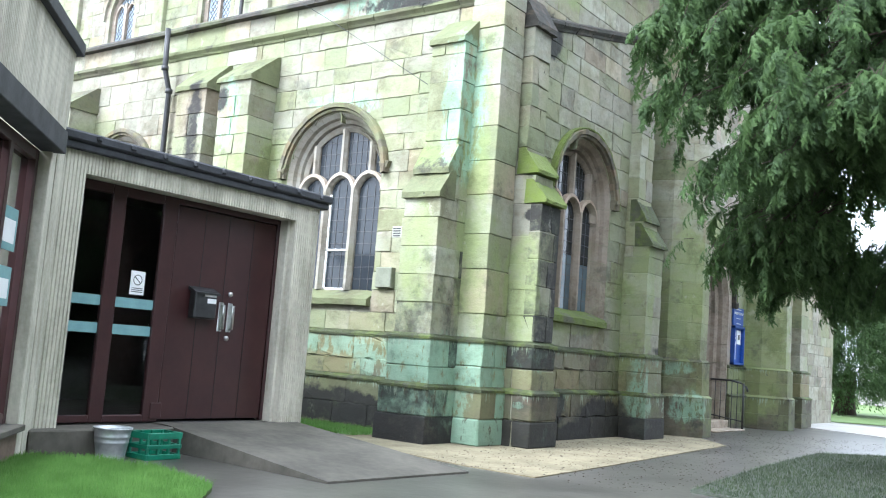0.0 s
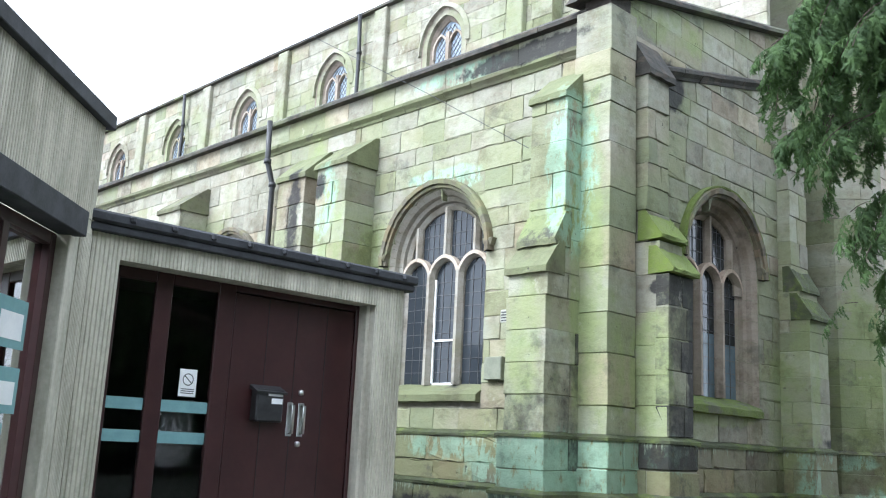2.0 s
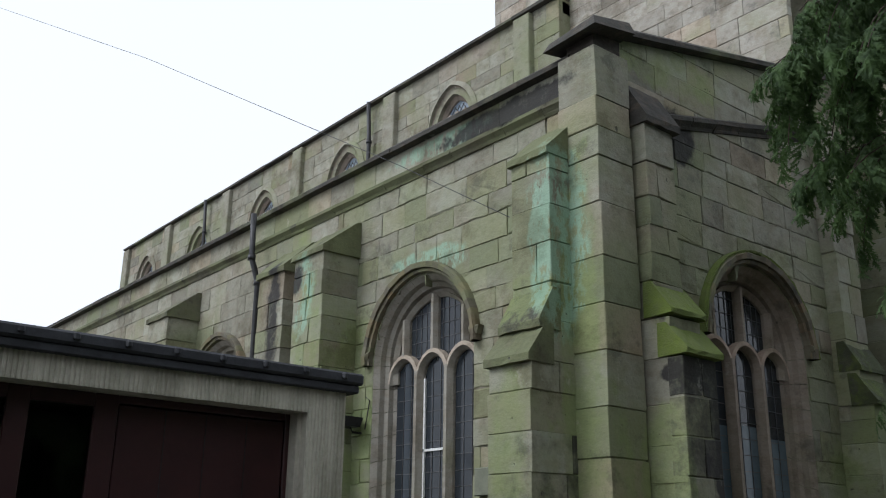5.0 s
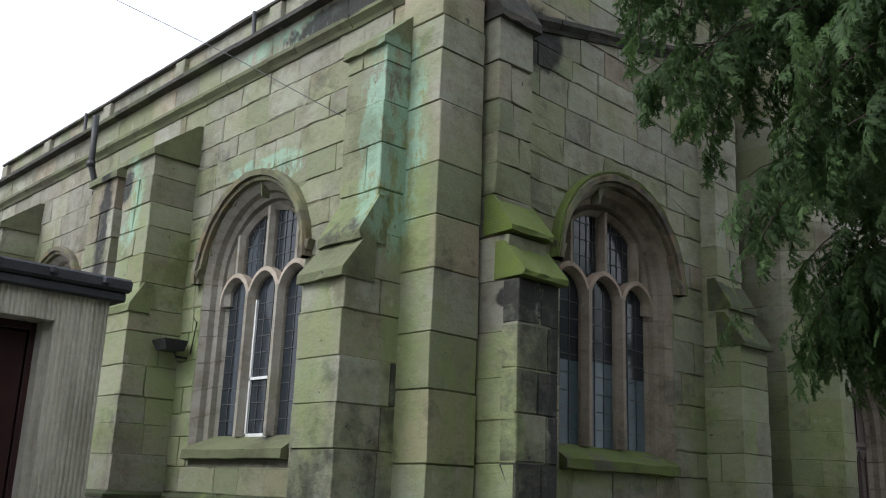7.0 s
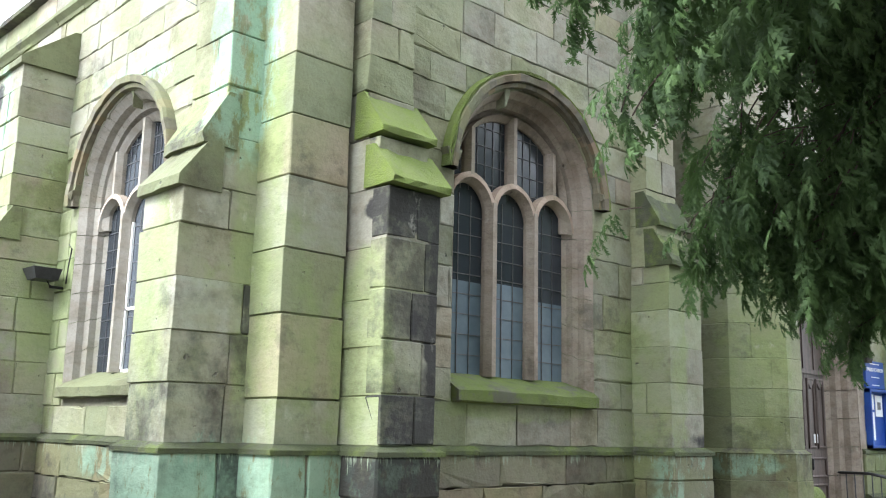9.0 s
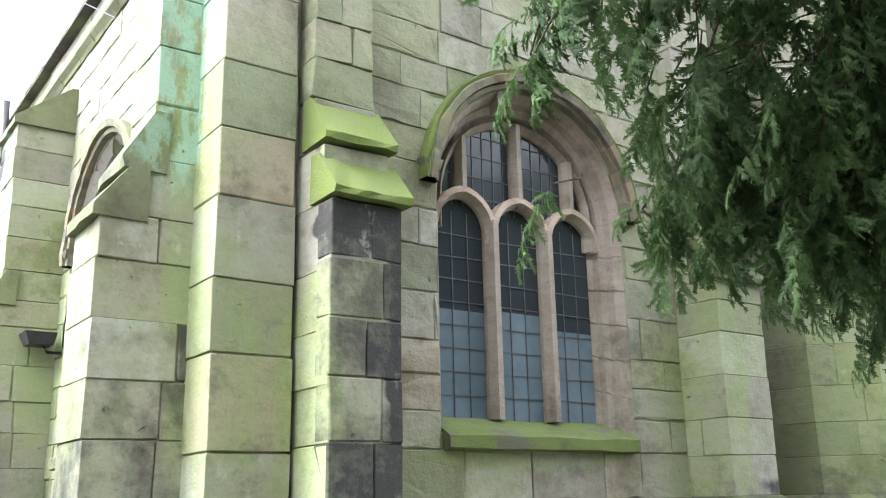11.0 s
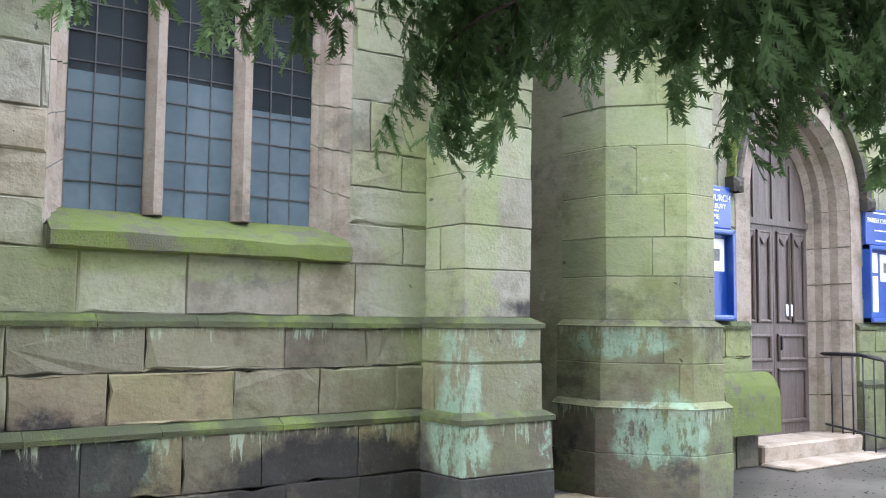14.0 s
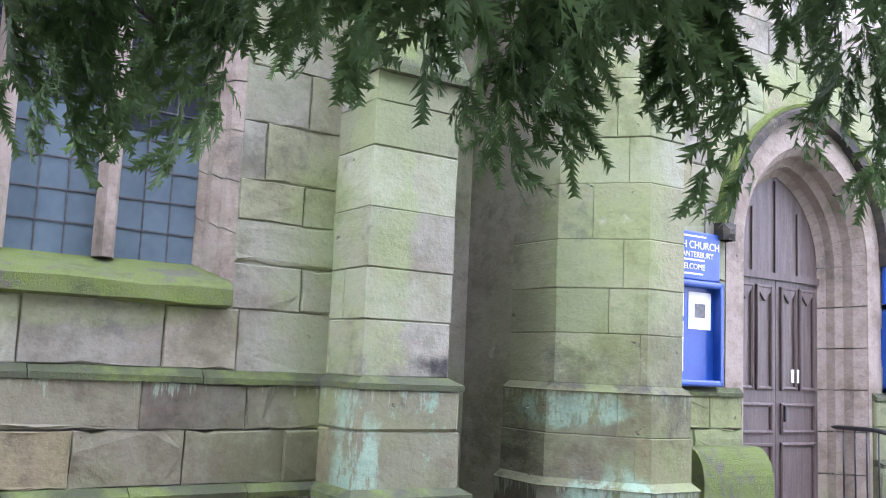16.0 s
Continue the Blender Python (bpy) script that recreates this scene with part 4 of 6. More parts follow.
# east buttress at the nave line
b3 = thing("buttress", BUTTRESS, "buttress", kind="structure", group="church buttresses")
stepped_plinth(b3, -7.3, -6.47, 15.2, 15.82, stains=soot_at((0.0, 0.36, 0.9), teal=0.45))
buttress("", "", -7.3, -6.47, 15.2, 15.82, LEDGE_UP + 0.02, 3.3, (0.28, 0.4), STONE, b3, split=0.8)
buttress("", "", -7.3, -6.6, 15.21, 15.81, 3.3, 3.75, (0.4, 0.45), STONE, b3)
buttress("", "", -7.3, -6.74, 15.22, 15.8, 3.75, 7.3, (0.3, 0.42), STONE, b3, split=0.5)
weathering(b3, east, 15.18, 15.86, 0.48, 3.36, 0.3, 3.7, MOSS_LEDGE, 0.06, thick=0.05)
weathering(b3, east, 15.2, 15.84, 0.33, 3.8, 0.18, 4.12, MOSS_LEDGE, 0.05, thick=0.05)
# paired south buttresses further on
for x0, x1, d in ((-12.2, -11.4, 0.59), (-13.4, -12.6, 0.5), (-17.4, -16.5, 0.59)):
    b = thing("buttress", BUTTRESS, "buttress", kind="structure", group="church buttresses")
    stepped_plinth(b, x0, x1, 10.89 - d - 0.1, 11.0)
    buttress("", "", x0, x1, 10.89 - d - 0.1, 11.0, LEDGE_UP + 0.02, 3.5, (0.3, 0.42), STONE, b, split=0.5)
    buttress("", "", x0 + 0.02, x1 - 0.02, 10.89 - d, 11.0, 3.5, 5.45, (0.3, 0.45), STONE, b, split=0.5, wear=0.012)
    weathering(b, south, x0 - 0.02, x1 + 0.02, d + 0.08, 3.55, d - 0.05, 3.8, MOSS_STONE, 0.04)
    weathering(b, south, x0 - 0.02, x1 + 0.02, d, 5.5, 0.08, 5.92, MOSS_STONE, 0.04)

# ---- tower: east wall with the door, polygonal corner buttresses ----
DOOR = Arch(20.35, 0.95, 0.0, 2.72, 1.08)
wall_tower = thing("wall_tower", "pale coursed sandstone tower wall round the church door", "wall", core(tower_east, 16.95, 25.2, 0.0, lambda u: 22.0, [DOOR], -0.8, -0.004).mesh("wall_core", MORTAR), "structure")
tower_body = Bag()
tower_body.box(-13.6, -7.95, 15.55, 25.2, 0.0, 22.0)
part("tower_body", tower_body.mesh("tower_body", MORTAR), wall_tower)
lay(wall_tower, "stone_block", courses(tower_east, 17.6, 23.0, 1.43, 4.9, holes=[DOOR.grown(0.24)], fine=True), STONE)
lay(wall_tower, "stone_block", courses(tower_east, 16.95, 17.6, 1.43, 4.9), STONE)
lay(wall_tower, "stone_block", courses(tower_east, 16.95, 25.2, 4.9, 16.0), STONE_TOWER, False)
plinth(wall_tower, tower_east, 17.8, 19.35)
plinth(wall_tower, tower_east, 21.35, 22.8, single=False)


def tower_south(u, d, z):
    return (u, 15.5 - d, z)


lay(wall_tower, "stone_block", courses(tower_south, -13.6, -7.15, 6.5, 16.0, high=(0.26, 0.34), long=(0.4, 0.8)), STONE_TOWER, False)


def poly_pier(name, plan, z1, mat, parent=None):
    """A polygonal pier of full-height courses with the same plinth."""
    ob = thing(name, "polygonal sandstone tower buttress, plinth bright with algae", "buttress", kind="structure", group="church buttresses")
    cx, cy = sum(p[0] for p in plan) / len(plan), sum(p[1] for p in plan) / len(plan)
    def grown(e, back):
        out = []
        for x, y in plan:
            if x < back:
                out.append((x, y + (e if y > cy else -e)))
            else:
                d = Vector((x - cx, y - cy)).normalized()
                out.append((x + d.x * e * 1.2, y + d.y * e * 1.2))
        return out
    back = min(p[0] for p in plan) + 0.05
    def lift(z0, z1, e, e2, m_, name="stone_block"):
        j = rng.uniform(-0.005, 0.005)
        whole = [grown(e + j, back), grown(e + j - 0.005, back), grown(e2 + j, back)]
        m = cx + cy + rng.uniform(-0.32, 0.32)
        halves = ((1, 1, m - 0.003), (-1, -1, -m - 0.003)) if name != "plinth_ledge" else ((0, 0, 1),)
        if any(len({len(clip(poly, *half)) for poly in whole}) > 1 for half in halves):
            halves = ((0, 0, 1),)
        for half in halves:
            one(*[clip(poly, *half) for poly in whole], z0, z1, e == e2, m_, name)
    def one(a, b, c, z0, z1, plain, m, name):
        n = len(a)
        v = [(x, y, z0 + 0.001) for x, y in b] + [(x, y, z0 + 0.007) for x, y in a] + [(x, y, z1 - 0.007) for x, y in (a if plain else c)] + [(x, y, z1 - 0.001) for x, y in (b if plain else c)]
        f = [tuple(reversed(range(n))), tuple(range(3 * n, 4 * n))] + [(r * n + i, r * n + (i + 1) % n, r * n + n + (i + 1) % n, r * n + n + i) for r in range(3) for i in range(n)]
        part(name, Bag().add(v, f).mesh(name, m), ob)
    lift(0, BASE, 0.115, 0.115, PLINTH, "plinth_stone")
    lift(BASE, LEDGE_LOW - 0.02, 0.106, 0.106, PLINTH, "plinth_stone")
    lift(LEDGE_LOW - 0.04, LEDGE_LOW + 0.03, 0.12, 0.05, MOSS_STONE, "plinth_ledge")
    lift(LEDGE_LOW, 1.08, 0.056, 0.056, PLINTH_UP, "plinth_stone")
    lift(1.08, LEDGE_UP - 0.02, 0.056, 0.056, PLINTH_UP, "plinth_stone")
    lift(LEDGE_UP - 0.035, LEDGE_UP + 0.03, 0.066, 0.0, MOSS_STONE, "plinth_ledge")
    z = LEDGE_UP + 0.02
    while z < z1:
        h = rng.uniform(0.3, 0.44)
        lift(z, z + h, 0.0, 0.0, mat)
        z += h


poly_pier("buttress", [(-7.3, 16.92), (-6.78, 16.92), (-6.29, 17.35), (-6.29, 17.7), (-6.75, 18.05), (-7.3, 18.05)], 14.0, STONE)
poly_pier("buttress", [(-7.3, 22.6), (-6.75, 22.6), (-6.28, 22.95), (-6.28, 23.35), (-6.76, 23.75), (-7.3, 23.75)], 14.0, STONE)
b5 = thing("buttress", BUTTRESS, "buttress", kind="structure", group="church buttresses")
stepped_plinth(b5, -7.3, -6.47, 24.9, 25.6)
buttress("", "", -7.3, -6.47, 24.9, 25.6, LEDGE_UP + 0.02, 5.0, (0.3, 0.42), STONE, b5, split=0.5)
b6 = thing("wall_north_aisle", "sandstone end wall of the far aisle", "wall", kind="structure")
bag = Bag()
bag.box(-7.7, -6.97, 25.2, 30.4, 0, 6.9)
part("wall_core", bag.mesh("wall_core", MORTAR), b6)
lay(b6, "stone_block", courses(east, 25.6, 30.2, 0.0, 6.5), STONE_FAR, False)

# clerestory and nave roof
CL = [Arch(-14.6 - 4.0 * i, 0.55, 8.9, 9.95, 0.72) for i in range(5)]
wall_clere = thing("wall_clerestory", "pale coursed sandstone clerestory wall with five windows", "wall", core(clere, -32.6, -11.5, 6.0, lambda u: 11.5, CL, -0.6, -0.004).mesh("wall_core", MORTAR), "structure")
lay(wall_clere, "stone_block", courses(clere, -32.6, -11.5, 7.0, 11.5, holes=[c.grown(0.16) for c in CL]), STONE_FAR, False)
band(wall_clere, "coping_stone", clere, -32.7, -11.5, [(d, z + 11.5) for d, z in COPE_PROF], COPING, step=1.4, single=False)
for u in (-12.4, -16.75, -20.8, -24.8, -28.9, -32.4):
    bag = Bag()
    v, f = slab(clere, [(u - 0.22, 7.0), (u + 0.22, 7.0), (u + 0.22, 11.45), (u - 0.22, 11.45)], -0.05, 0.14, 0.02)
    part("pilaster", bag.add(v, f).mesh("pilaster", STONE_FAR), wall_clere)


def clerestory_window(o):
    w = thing("window_4", "two-light clerestory window with diamond leaded glass", "window", kind="structure", group="clerestory windows")
    bag = Bag()
    inner = Arch(o.c, o.half - 0.08, o.sill, o.spring, o.rise - 0.1)
    ring(bag, clere, inner, o.grown(0.16), -0.2, -0.05, -0.15, 0.012)
    part("surround", bag.mesh("surround", DRESSED), w)
    bag = Bag()
    ring(bag, clere, o.grown(0.17), o.grown(0.27), 0.0, 0.0, 0.08, 0.03, low=o.spring - 0.1)
    part("hood_mould", bag.mesh("hood_mould", STONE_FAR), w)
    bag = Bag()
    prism(bag, clere, [(o.c - 0.05, o.sill), (o.c + 0.05, o.sill), (o.c + 0.05, o.spring + 0.35), (o.c - 0.05, o.spring + 0.35)], -0.2, -0.1)
    for s in (-1, 1):
        a = Arch(o.c + s * 0.24, 0.21, o.sill, o.spring - 0.05, 0.36)
        b = a.grown(0.05)
        ring(bag, clere, a, b, -0.2, -0.2, -0.12, -0.12, low=o.spring - 0.2)
    part("mullion", bag.mesh("mullion", DRESSED), w)
    line = inner.line(8)
    n = len(line)
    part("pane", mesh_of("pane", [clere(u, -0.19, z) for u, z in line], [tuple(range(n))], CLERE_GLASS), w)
    bag = Bag()
    for k in range(-9, 10):
        for s in (-1, 1):
            p, q = (o.c + k * 0.13 - s * 0.8, o.sill - 0.1), (o.c + k * 0.13 + s * 0.8, o.sill + 1.9)
            pts = [(p[0] + (q[0] - p[0]) * i / 24, p[1] + (q[1] - p[1]) * i / 24) for i in range(25)]
            pts = [(u, z) for u, z in pts if z > o.sill and z < o.spring + o.rise - 0.12 and abs(u - o.c) < inner.at(z) - 0.02]
            if len(pts) > 1:
                (u0, z0), (u1, z1) = pts[0], pts[-1]
                prism(bag, clere, [(u0 - 0.007, z0), (u0 + 0.007, z0), (u1 + 0.007, z1), (u1 - 0.007, z1)], -0.188, -0.175)
    if bag.v:
        part("leads", bag.mesh("leads", LEAD), w)


for o in CL:
    clerestory_window(o)

roof = Bag()
roof.add([(-26, 10.95, 6.75), (-7.1, 10.95, 6.75), (-7.1, 15.3, 8.0), (-26, 15.3, 8.0), (-26, 10.95, 6.6), (-7.1, 10.95, 6.6), (-7.1, 15.3, 7.8), (-26, 15.3, 7.8)],
         [(0, 1, 2, 3), (7, 6, 5, 4), (0, 4, 5, 1), (1, 5, 6, 2), (2, 6, 7, 3), (3, 7, 4, 0)])
thing("roof_aisle", "low lead aisle roof behind the parapet", "roof", roof.mesh("roof_aisle", SLATE), "structure")
roof = Bag()
roof.box(-32.6, -11.5, 15.3, 25.5, 11.2, 11.45)
roof.box(-32.6, -32.0, 15.3, 25.5, 0, 11.3)
roof.box(-26.0, -25.4, 11.0, 15.3, 0, 6.7)
thing("roof_nave", "low lead nave roof behind its parapet", "roof", roof.mesh("roof_nave", SLATE), "structure")


# ---- ground ----
def sheet(name, label, category, pts, z, mat, thick=0.02):
    bag = Bag()
    n = len(pts)
    bag.add([(x, y, z) for x, y in pts] + [(x, y, z - thick) for x, y in pts], [tuple(range(n)), tuple(reversed(range(n, 2 * n)))] + [(i, n + i, n + (i + 1) % n, (i + 1) % n) for i in range(n)])
    return thing(name, label, category, bag.mesh(name, mat), "structure")


GROUND = thing("ground", "worn damp asphalt path round the church", "ground", mesh_of("ground", [(-400, -400, 0), (400, -400, 0), (400, 400, 0), (-400, 400, 0)], [(0, 1, 2, 3)], ASPHALT), "structure")
sheet("gravel_strip", "sandy yellow gravel strip along the church wall", "gravel", [(-8.3, 9.5), (-6.8, 9.0), (-5.7, 8.75), (-4.75, 8.7), (-4.9, 11), (-5.15, 14), (-5.3, 16.1), (-6.1, 17.1), (-7.0, 17.1), (-7.0, 11.2), (-8.3, 10.9)], 0.012, GRAVEL)
LAWN_RIGHT = [(-3.4, 9.45), (-1.5, 9.0), (14, 8.6), (14, 34), (-1.5, 24), (-2.6, 19), (-3.2, 17.8), (-3.95, 16.6), (-3.75, 13)]
LAWN_LEFT = [(-7.55, 4.75), (-7.2, 5.25), (-6.5, 5.42), (-5.6, 5.2), (-4.9, 4.4), (-3.9, 2.6), (-3.6, -2), (-9, -4), (-9, 3.2)]
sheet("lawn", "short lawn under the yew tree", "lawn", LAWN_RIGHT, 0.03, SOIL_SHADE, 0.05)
sheet("lawn", "bright short lawn in front of the porch", "lawn", LAWN_LEFT, 0.03, SOIL, 0.05)
sheet("far_lawn", "sunlit far lawn", "lawn", [(-30, 30.5), (-8, 30.5), (-4.5, 33), (30, 36), (60, 120), (-80, 120)], 0.02, FARLAWN)
sheet("far_path", "pale far gravel path", "path", [(-7.5, 26), (-3, 24), (2, 27), (6, 31), (6, 32.5), (-7.5, 30)], 0.015, HOUSE)


def inside(p, poly):
    c = False
    for (x0, y0), (x1, y1) in zip(poly, poly[1:] + poly[:1]):
        if (y0 > p[1]) != (y1 > p[1]) and p[0] < (x1 - x0) * (p[1] - y0) / (y1 - y0) + x0:
            c = not c
    return c


def grass(name, poly, box, count, tall, mat):
    r = random.Random(3)
    v, f = [], []
    while len(f) < count:
        x, y = r.uniform(box[0], box[1]), r.uniform(box[2], box[3])
        if not inside((x, y), poly):
            continue
        h, a, w = tall * r.uniform(0.5, 1.2), r.uniform(0, 6.28), r.uniform(0.003, 0.006)
        lean = (r.uniform(-0.5, 0.5) * h, r.uniform(-0.5, 0.5) * h)
        o = len(v)
        v += [(x - w * math.cos(a), y - w * math.sin(a), 0.025), (x + w * math.cos(a), y + w * math.sin(a), 0.025), (x + lean[0], y + lean[1], 0.025 + h)]
        f.append((o, o + 1, o + 2))
    thing(name, "dense blades of short green grass", "grass", mesh_of(name, v, f, mat), "stuff")


grass("grass", LAWN_LEFT, (-7.7, -4.0, 2.2, 5.5), 70000, 0.075, GRASS)
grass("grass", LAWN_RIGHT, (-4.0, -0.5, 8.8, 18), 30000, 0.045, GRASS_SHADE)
grass("grass", [(-12, 9.5), (-9.4, 9.55), (-8.15, 9.75), (-8.1, 10.15), (-8.6, 10.72), (-12, 10.74)], (-12, -8, 9.4, 10.75), 14000, 0.06, GRASS)
r0 = random.Random(11)
v, f = [], []
for _ in range(2600):
    x, y = r0.uniform(-6.6, -3.6), r0.uniform(8.6, 21.5)
    s, a = r0.uniform(0.006, 0.02), r0.uniform(0, 6.28)
    o, c_, s_ = len(v), math.cos(a), math.sin(a)
    v += [(x + s * c_, y + s * s_, 0.017), (x - s * 0.5 * s_, y + s * 0.5 * c_, 0.022), (x - s * c_, y - s * s_, 0.017), (x + s * 0.5 * s_, y - s * 0.5 * c_, 0.016)]
    f.append((o, o + 1, o + 2, o + 3))
thing("leaf_litter", "small dead leaves and grit scattered on the path", "litter", mesh_of("leaf_litter", v, f, BARK), "stuff")

# ---- church door, boards, railing ----
thing('plinth_bulge', 'rounded plinth stone thick with bright green algae', 'plinth', bulge.mesh('plinth_bulge', MOSS_WORN), 'structure')
door = thing("door_1", "tall dark oak double church door, panelled, closed", "door", kind="structure")
inner = Arch(20.35, 0.66, 0.2, 2.68, 0.86)
for v, f in jamb_stones(tower_east, inner, Arch(20.35, 0.95, 0.2, 2.72, 1.08), -0.36, 0.01):
    part("jamb_stone", Bag().add(v, f).mesh("jamb_stone", DRESSED), door)
bag = Bag()
ring(bag, tower_east, DOOR.grown(0.0), DOOR.grown(0.23), 0.0, 0.0, 0.02, 0.014, low=0.2)
part("arch_band", bag.mesh("arch_band", DRESSED), door, "pale dressed stone band round the doorway")
bag = Bag()
worn_ring(bag, tower_east, DOOR.grown(0.24), 0.1, 0.0, 0.12, 2.86, 0.012)
part("hood_mould", bag.mesh("hood_mould", COPING), door, "dark moulded hood over the doorway")
bag = Bag()
worn_ring(bag, tower_east, DOOR.grown(0.34), 0.04, 0.0, 0.11, 3.0, 0.014)
part("hood_moss", bag.mesh("hood_moss", MOSS), door, "moss along the back of the hood")
for s in (-1, 1):
    bag = Bag()
    v, f = slab(tower_east, [(20.35 + s * 1.25 - 0.08, 2.72), (20.35 + s * 1.25 + 0.08, 2.72), (20.35 + s * 1.25 + 0.09, 2.87), (20.35 + s * 1.25 - 0.09, 2.87)], 0, 0.14, 0.03)
    part("label_stop", bag.add(v, f).mesh("label_stop", COPING), door)
dd = -0.36
line = inner.line(10)
for s in (-1, 1):
    bag = Bag()
    u0, u1 = sorted((20.35 + s * 0.004, 20.35 + s * 0.66))
    prism(bag, tower_east, [(u0, 0.2), (u1, 0.2), (u1, 2.52), (u0, 2.52)], dd - 0.06, dd)
    leaf = part("door_leaf", bag.mesh("door_leaf", OAK), door)
    for za, zb in ((0.32, 0.92), (1.0, 1.3), (1.42, 2.44)):
        cols = ((0.06, 0.6),) if zb < 1.4 else ((0.06, 0.31), (0.35, 0.6))
        for ca, cb in cols:
            ua, ub = sorted((20.35 + s * ca, 20.35 + s * cb))
            bag = Bag()
            for pa, pb, qa, qb in ((ua, ub, za, za + 0.04), (ua, ub, zb - 0.04, zb), (ua, ua + 0.04, za, zb), (ub - 0.04, ub, za, zb)):
                v, f = slab(tower_east, [(pa, qa), (pb, qa), (pb, qb), (pa, qb)], dd - 0.01, dd + 0.028, 0.01)
                bag.add(v, f)
            if zb > 2:
                m = (ua + ub) / 2
                v, f = slab(tower_east, [(ua, zb - 0.03), (m, zb - 0.16), (ub, zb - 0.03), (ub, zb), (ua, zb)], dd - 0.01, dd + 0.022, 0.005)
                bag.add(v, f)
            part("panel_mould", bag.mesh("panel_mould", OAK), leaf)
bag = Bag()
n = len(line)
top = [(20.35 - 0.66, 2.54)] + [p for p in reversed(line) if p[1] > 2.55] + [(20.35 + 0.66, 2.54)]
prism(bag, tower_east, top, dd - 0.06, dd - 0.004)
prism(bag, tower_east, [(20.35 - 0.66, 2.5), (20.35 + 0.66, 2.5), (20.35 + 0.66, 2.57), (20.35 - 0.66, 2.57)], dd - 0.02, dd + 0.03)
for q in (-0.35, 0.0, 0.35):
    prism(bag, tower_east, [(20.35 + q - 0.02, 2.55), (20.35 + q + 0.02, 2.55), (20.35 + q + 0.02, 3.2 if q else 3.5), (20.35 + q - 0.02, 3.2 if q else 3.5)], dd - 0.01, dd + 0.015)
part("tympanum", bag.mesh("tympanum", OAK), door, "fixed arched oak panel above the door leaves")
bag = Bag()
bag.box(-7.15 + dd, -7.15 + dd + 0.05, 20.43, 20.47, 1.12, 1.28, 0.01)
part("handle", bag.mesh("handle", BLACK), door)
bag = Bag()
prism(bag, tower_east, [(20.58, 1.5), (20.7, 1.5), (20.7, 1.63), (20.58, 1.63)], dd + 0.001, dd + 0.012)
part("notice", bag.mesh("notice", PAPER), door, "small white notice")
bag = Bag()
bag.box(-7.9, -7.02, 19.42, 21.28, 0.0, 0.2, 0.02, 0.006)
thing("door_step", "worn pale stone doorstep", "step", bag.mesh("door_step", DRESSED_PALE), "structure")
bag = Bag()
bag.box(-7.02, -6.62, 19.35, 21.2, 0.0, 0.035, 0.01)
thing("threshold_slab", "pale stone slab in front of the doorstep", "slab", bag.mesh("threshold_slab", DRESSED_PALE), "structure")


def notice_board(u0, u1, lines, group):
    b = thing("notice_board", "blue church notice board with white lettering and glazed poster case", "notice board", group=group)
    bag = Bag()
    v, f = slab(tower_east, [(u0, 2.34), (u1, 2.34), (u1, 2.76), (u0, 2.76)], 0.02, 0.06, 0.006)
    part("sign_panel", bag.add(v, f).mesh("sign_panel", BLUE), b)
    bag = Bag()
    for a, c, p, q in ((u0, u1, 1.44, 1.49), (u0, u1, 2.28, 2.33), (u0, u0 + 0.05, 1.44, 2.33), (u1 - 0.05, u1, 1.44, 2.33)):
        v, f = slab(tower_east, [(a, p), (c, p), (c, q), (a, q)], 0.0, 0.11, 0.008)
        bag.add(v, f)
    part("case_frame", bag.mesh("case_frame", BLUE), b)
    bag = Bag()
    v, f = slab(tower_east, [(u0 + 0.04, 1.48), (u1 - 0.04, 1.48), (u1 - 0.04, 2.29), (u0 + 0.04, 2.29)], 0.0, 0.03, 0.004)
    part("case_back", bag.add(v, f).mesh("case_back", BLUE), b)
    w = u1 - u0
    for a, c, p, q in ((0.1, 0.42, 1.56, 1.98), (0.1, 0.42, 2.02, 2.25), (0.5, 0.88, 1.92, 2.24)):
        bag = Bag()
        v, f = slab(tower_east, [(u0 + a * w, p), (u0 + c * w, p), (u0 + c * w, q), (u0 + a * w, q)], 0.03, 0.036, 0.001)
        part("poster", bag.add(v, f).mesh("poster", PAPER), b, "white paper poster")
    bag = Bag()
    v, f = slab(tower_east, [(u0 + 0.6 * w, 2.02), (u0 + 0.78 * w, 2.02), (u0 + 0.78 * w, 2.14), (u0 + 0.6 * w, 2.14)], 0.036, 0.038, 0.0005)
    part("poster_print", bag.add(v, f).mesh("poster_print", PRINT), b)
    for text, z, size in lines:
        cu = bpy.data.curves.new("lettering", "FONT")
        cu.body, cu.size, cu.align_x, cu.extrude = text, size, "CENTER", 0.002
        t = part("lettering", cu, b)
        cu.materials.append(WHITE)
        t.matrix_world = Matrix.Translation(tower_east((u0 + u1) / 2, 0.063, z)) @ Matrix(((0, 0, 1, 0), (1, 0, 0, 0), (0, 1, 0, 0), (0, 0, 0, 1)))
    for z, k in ((2.385, 0.4), (2.505, 0.45), (2.71, 0.5)):
        bag = Bag()
        prism(bag, tower_east, [(u0 + w * (0.5 - k / 2), z), (u0 + w * (0.5 + k / 2), z), (u0 + w * (0.5 + k / 2), z + 0.014), (u0 + w * (0.5 - k / 2), z + 0.014)], 0.06, 0.063)
        part("lettering_bar", bag.mesh("lettering_bar", WHITE), b)


notice_board(18.3, 19.04, (("PARISH CHURCH", 2.61, 0.092), ("OF CANTERBURY", 2.535, 0.07), ("WELCOME", 2.43, 0.07)), "notice boards by the church door")
notice_board(21.55, 22.25, (("PARISH CHURCH", 2.6, 0.08),), "notice boards by the church door")


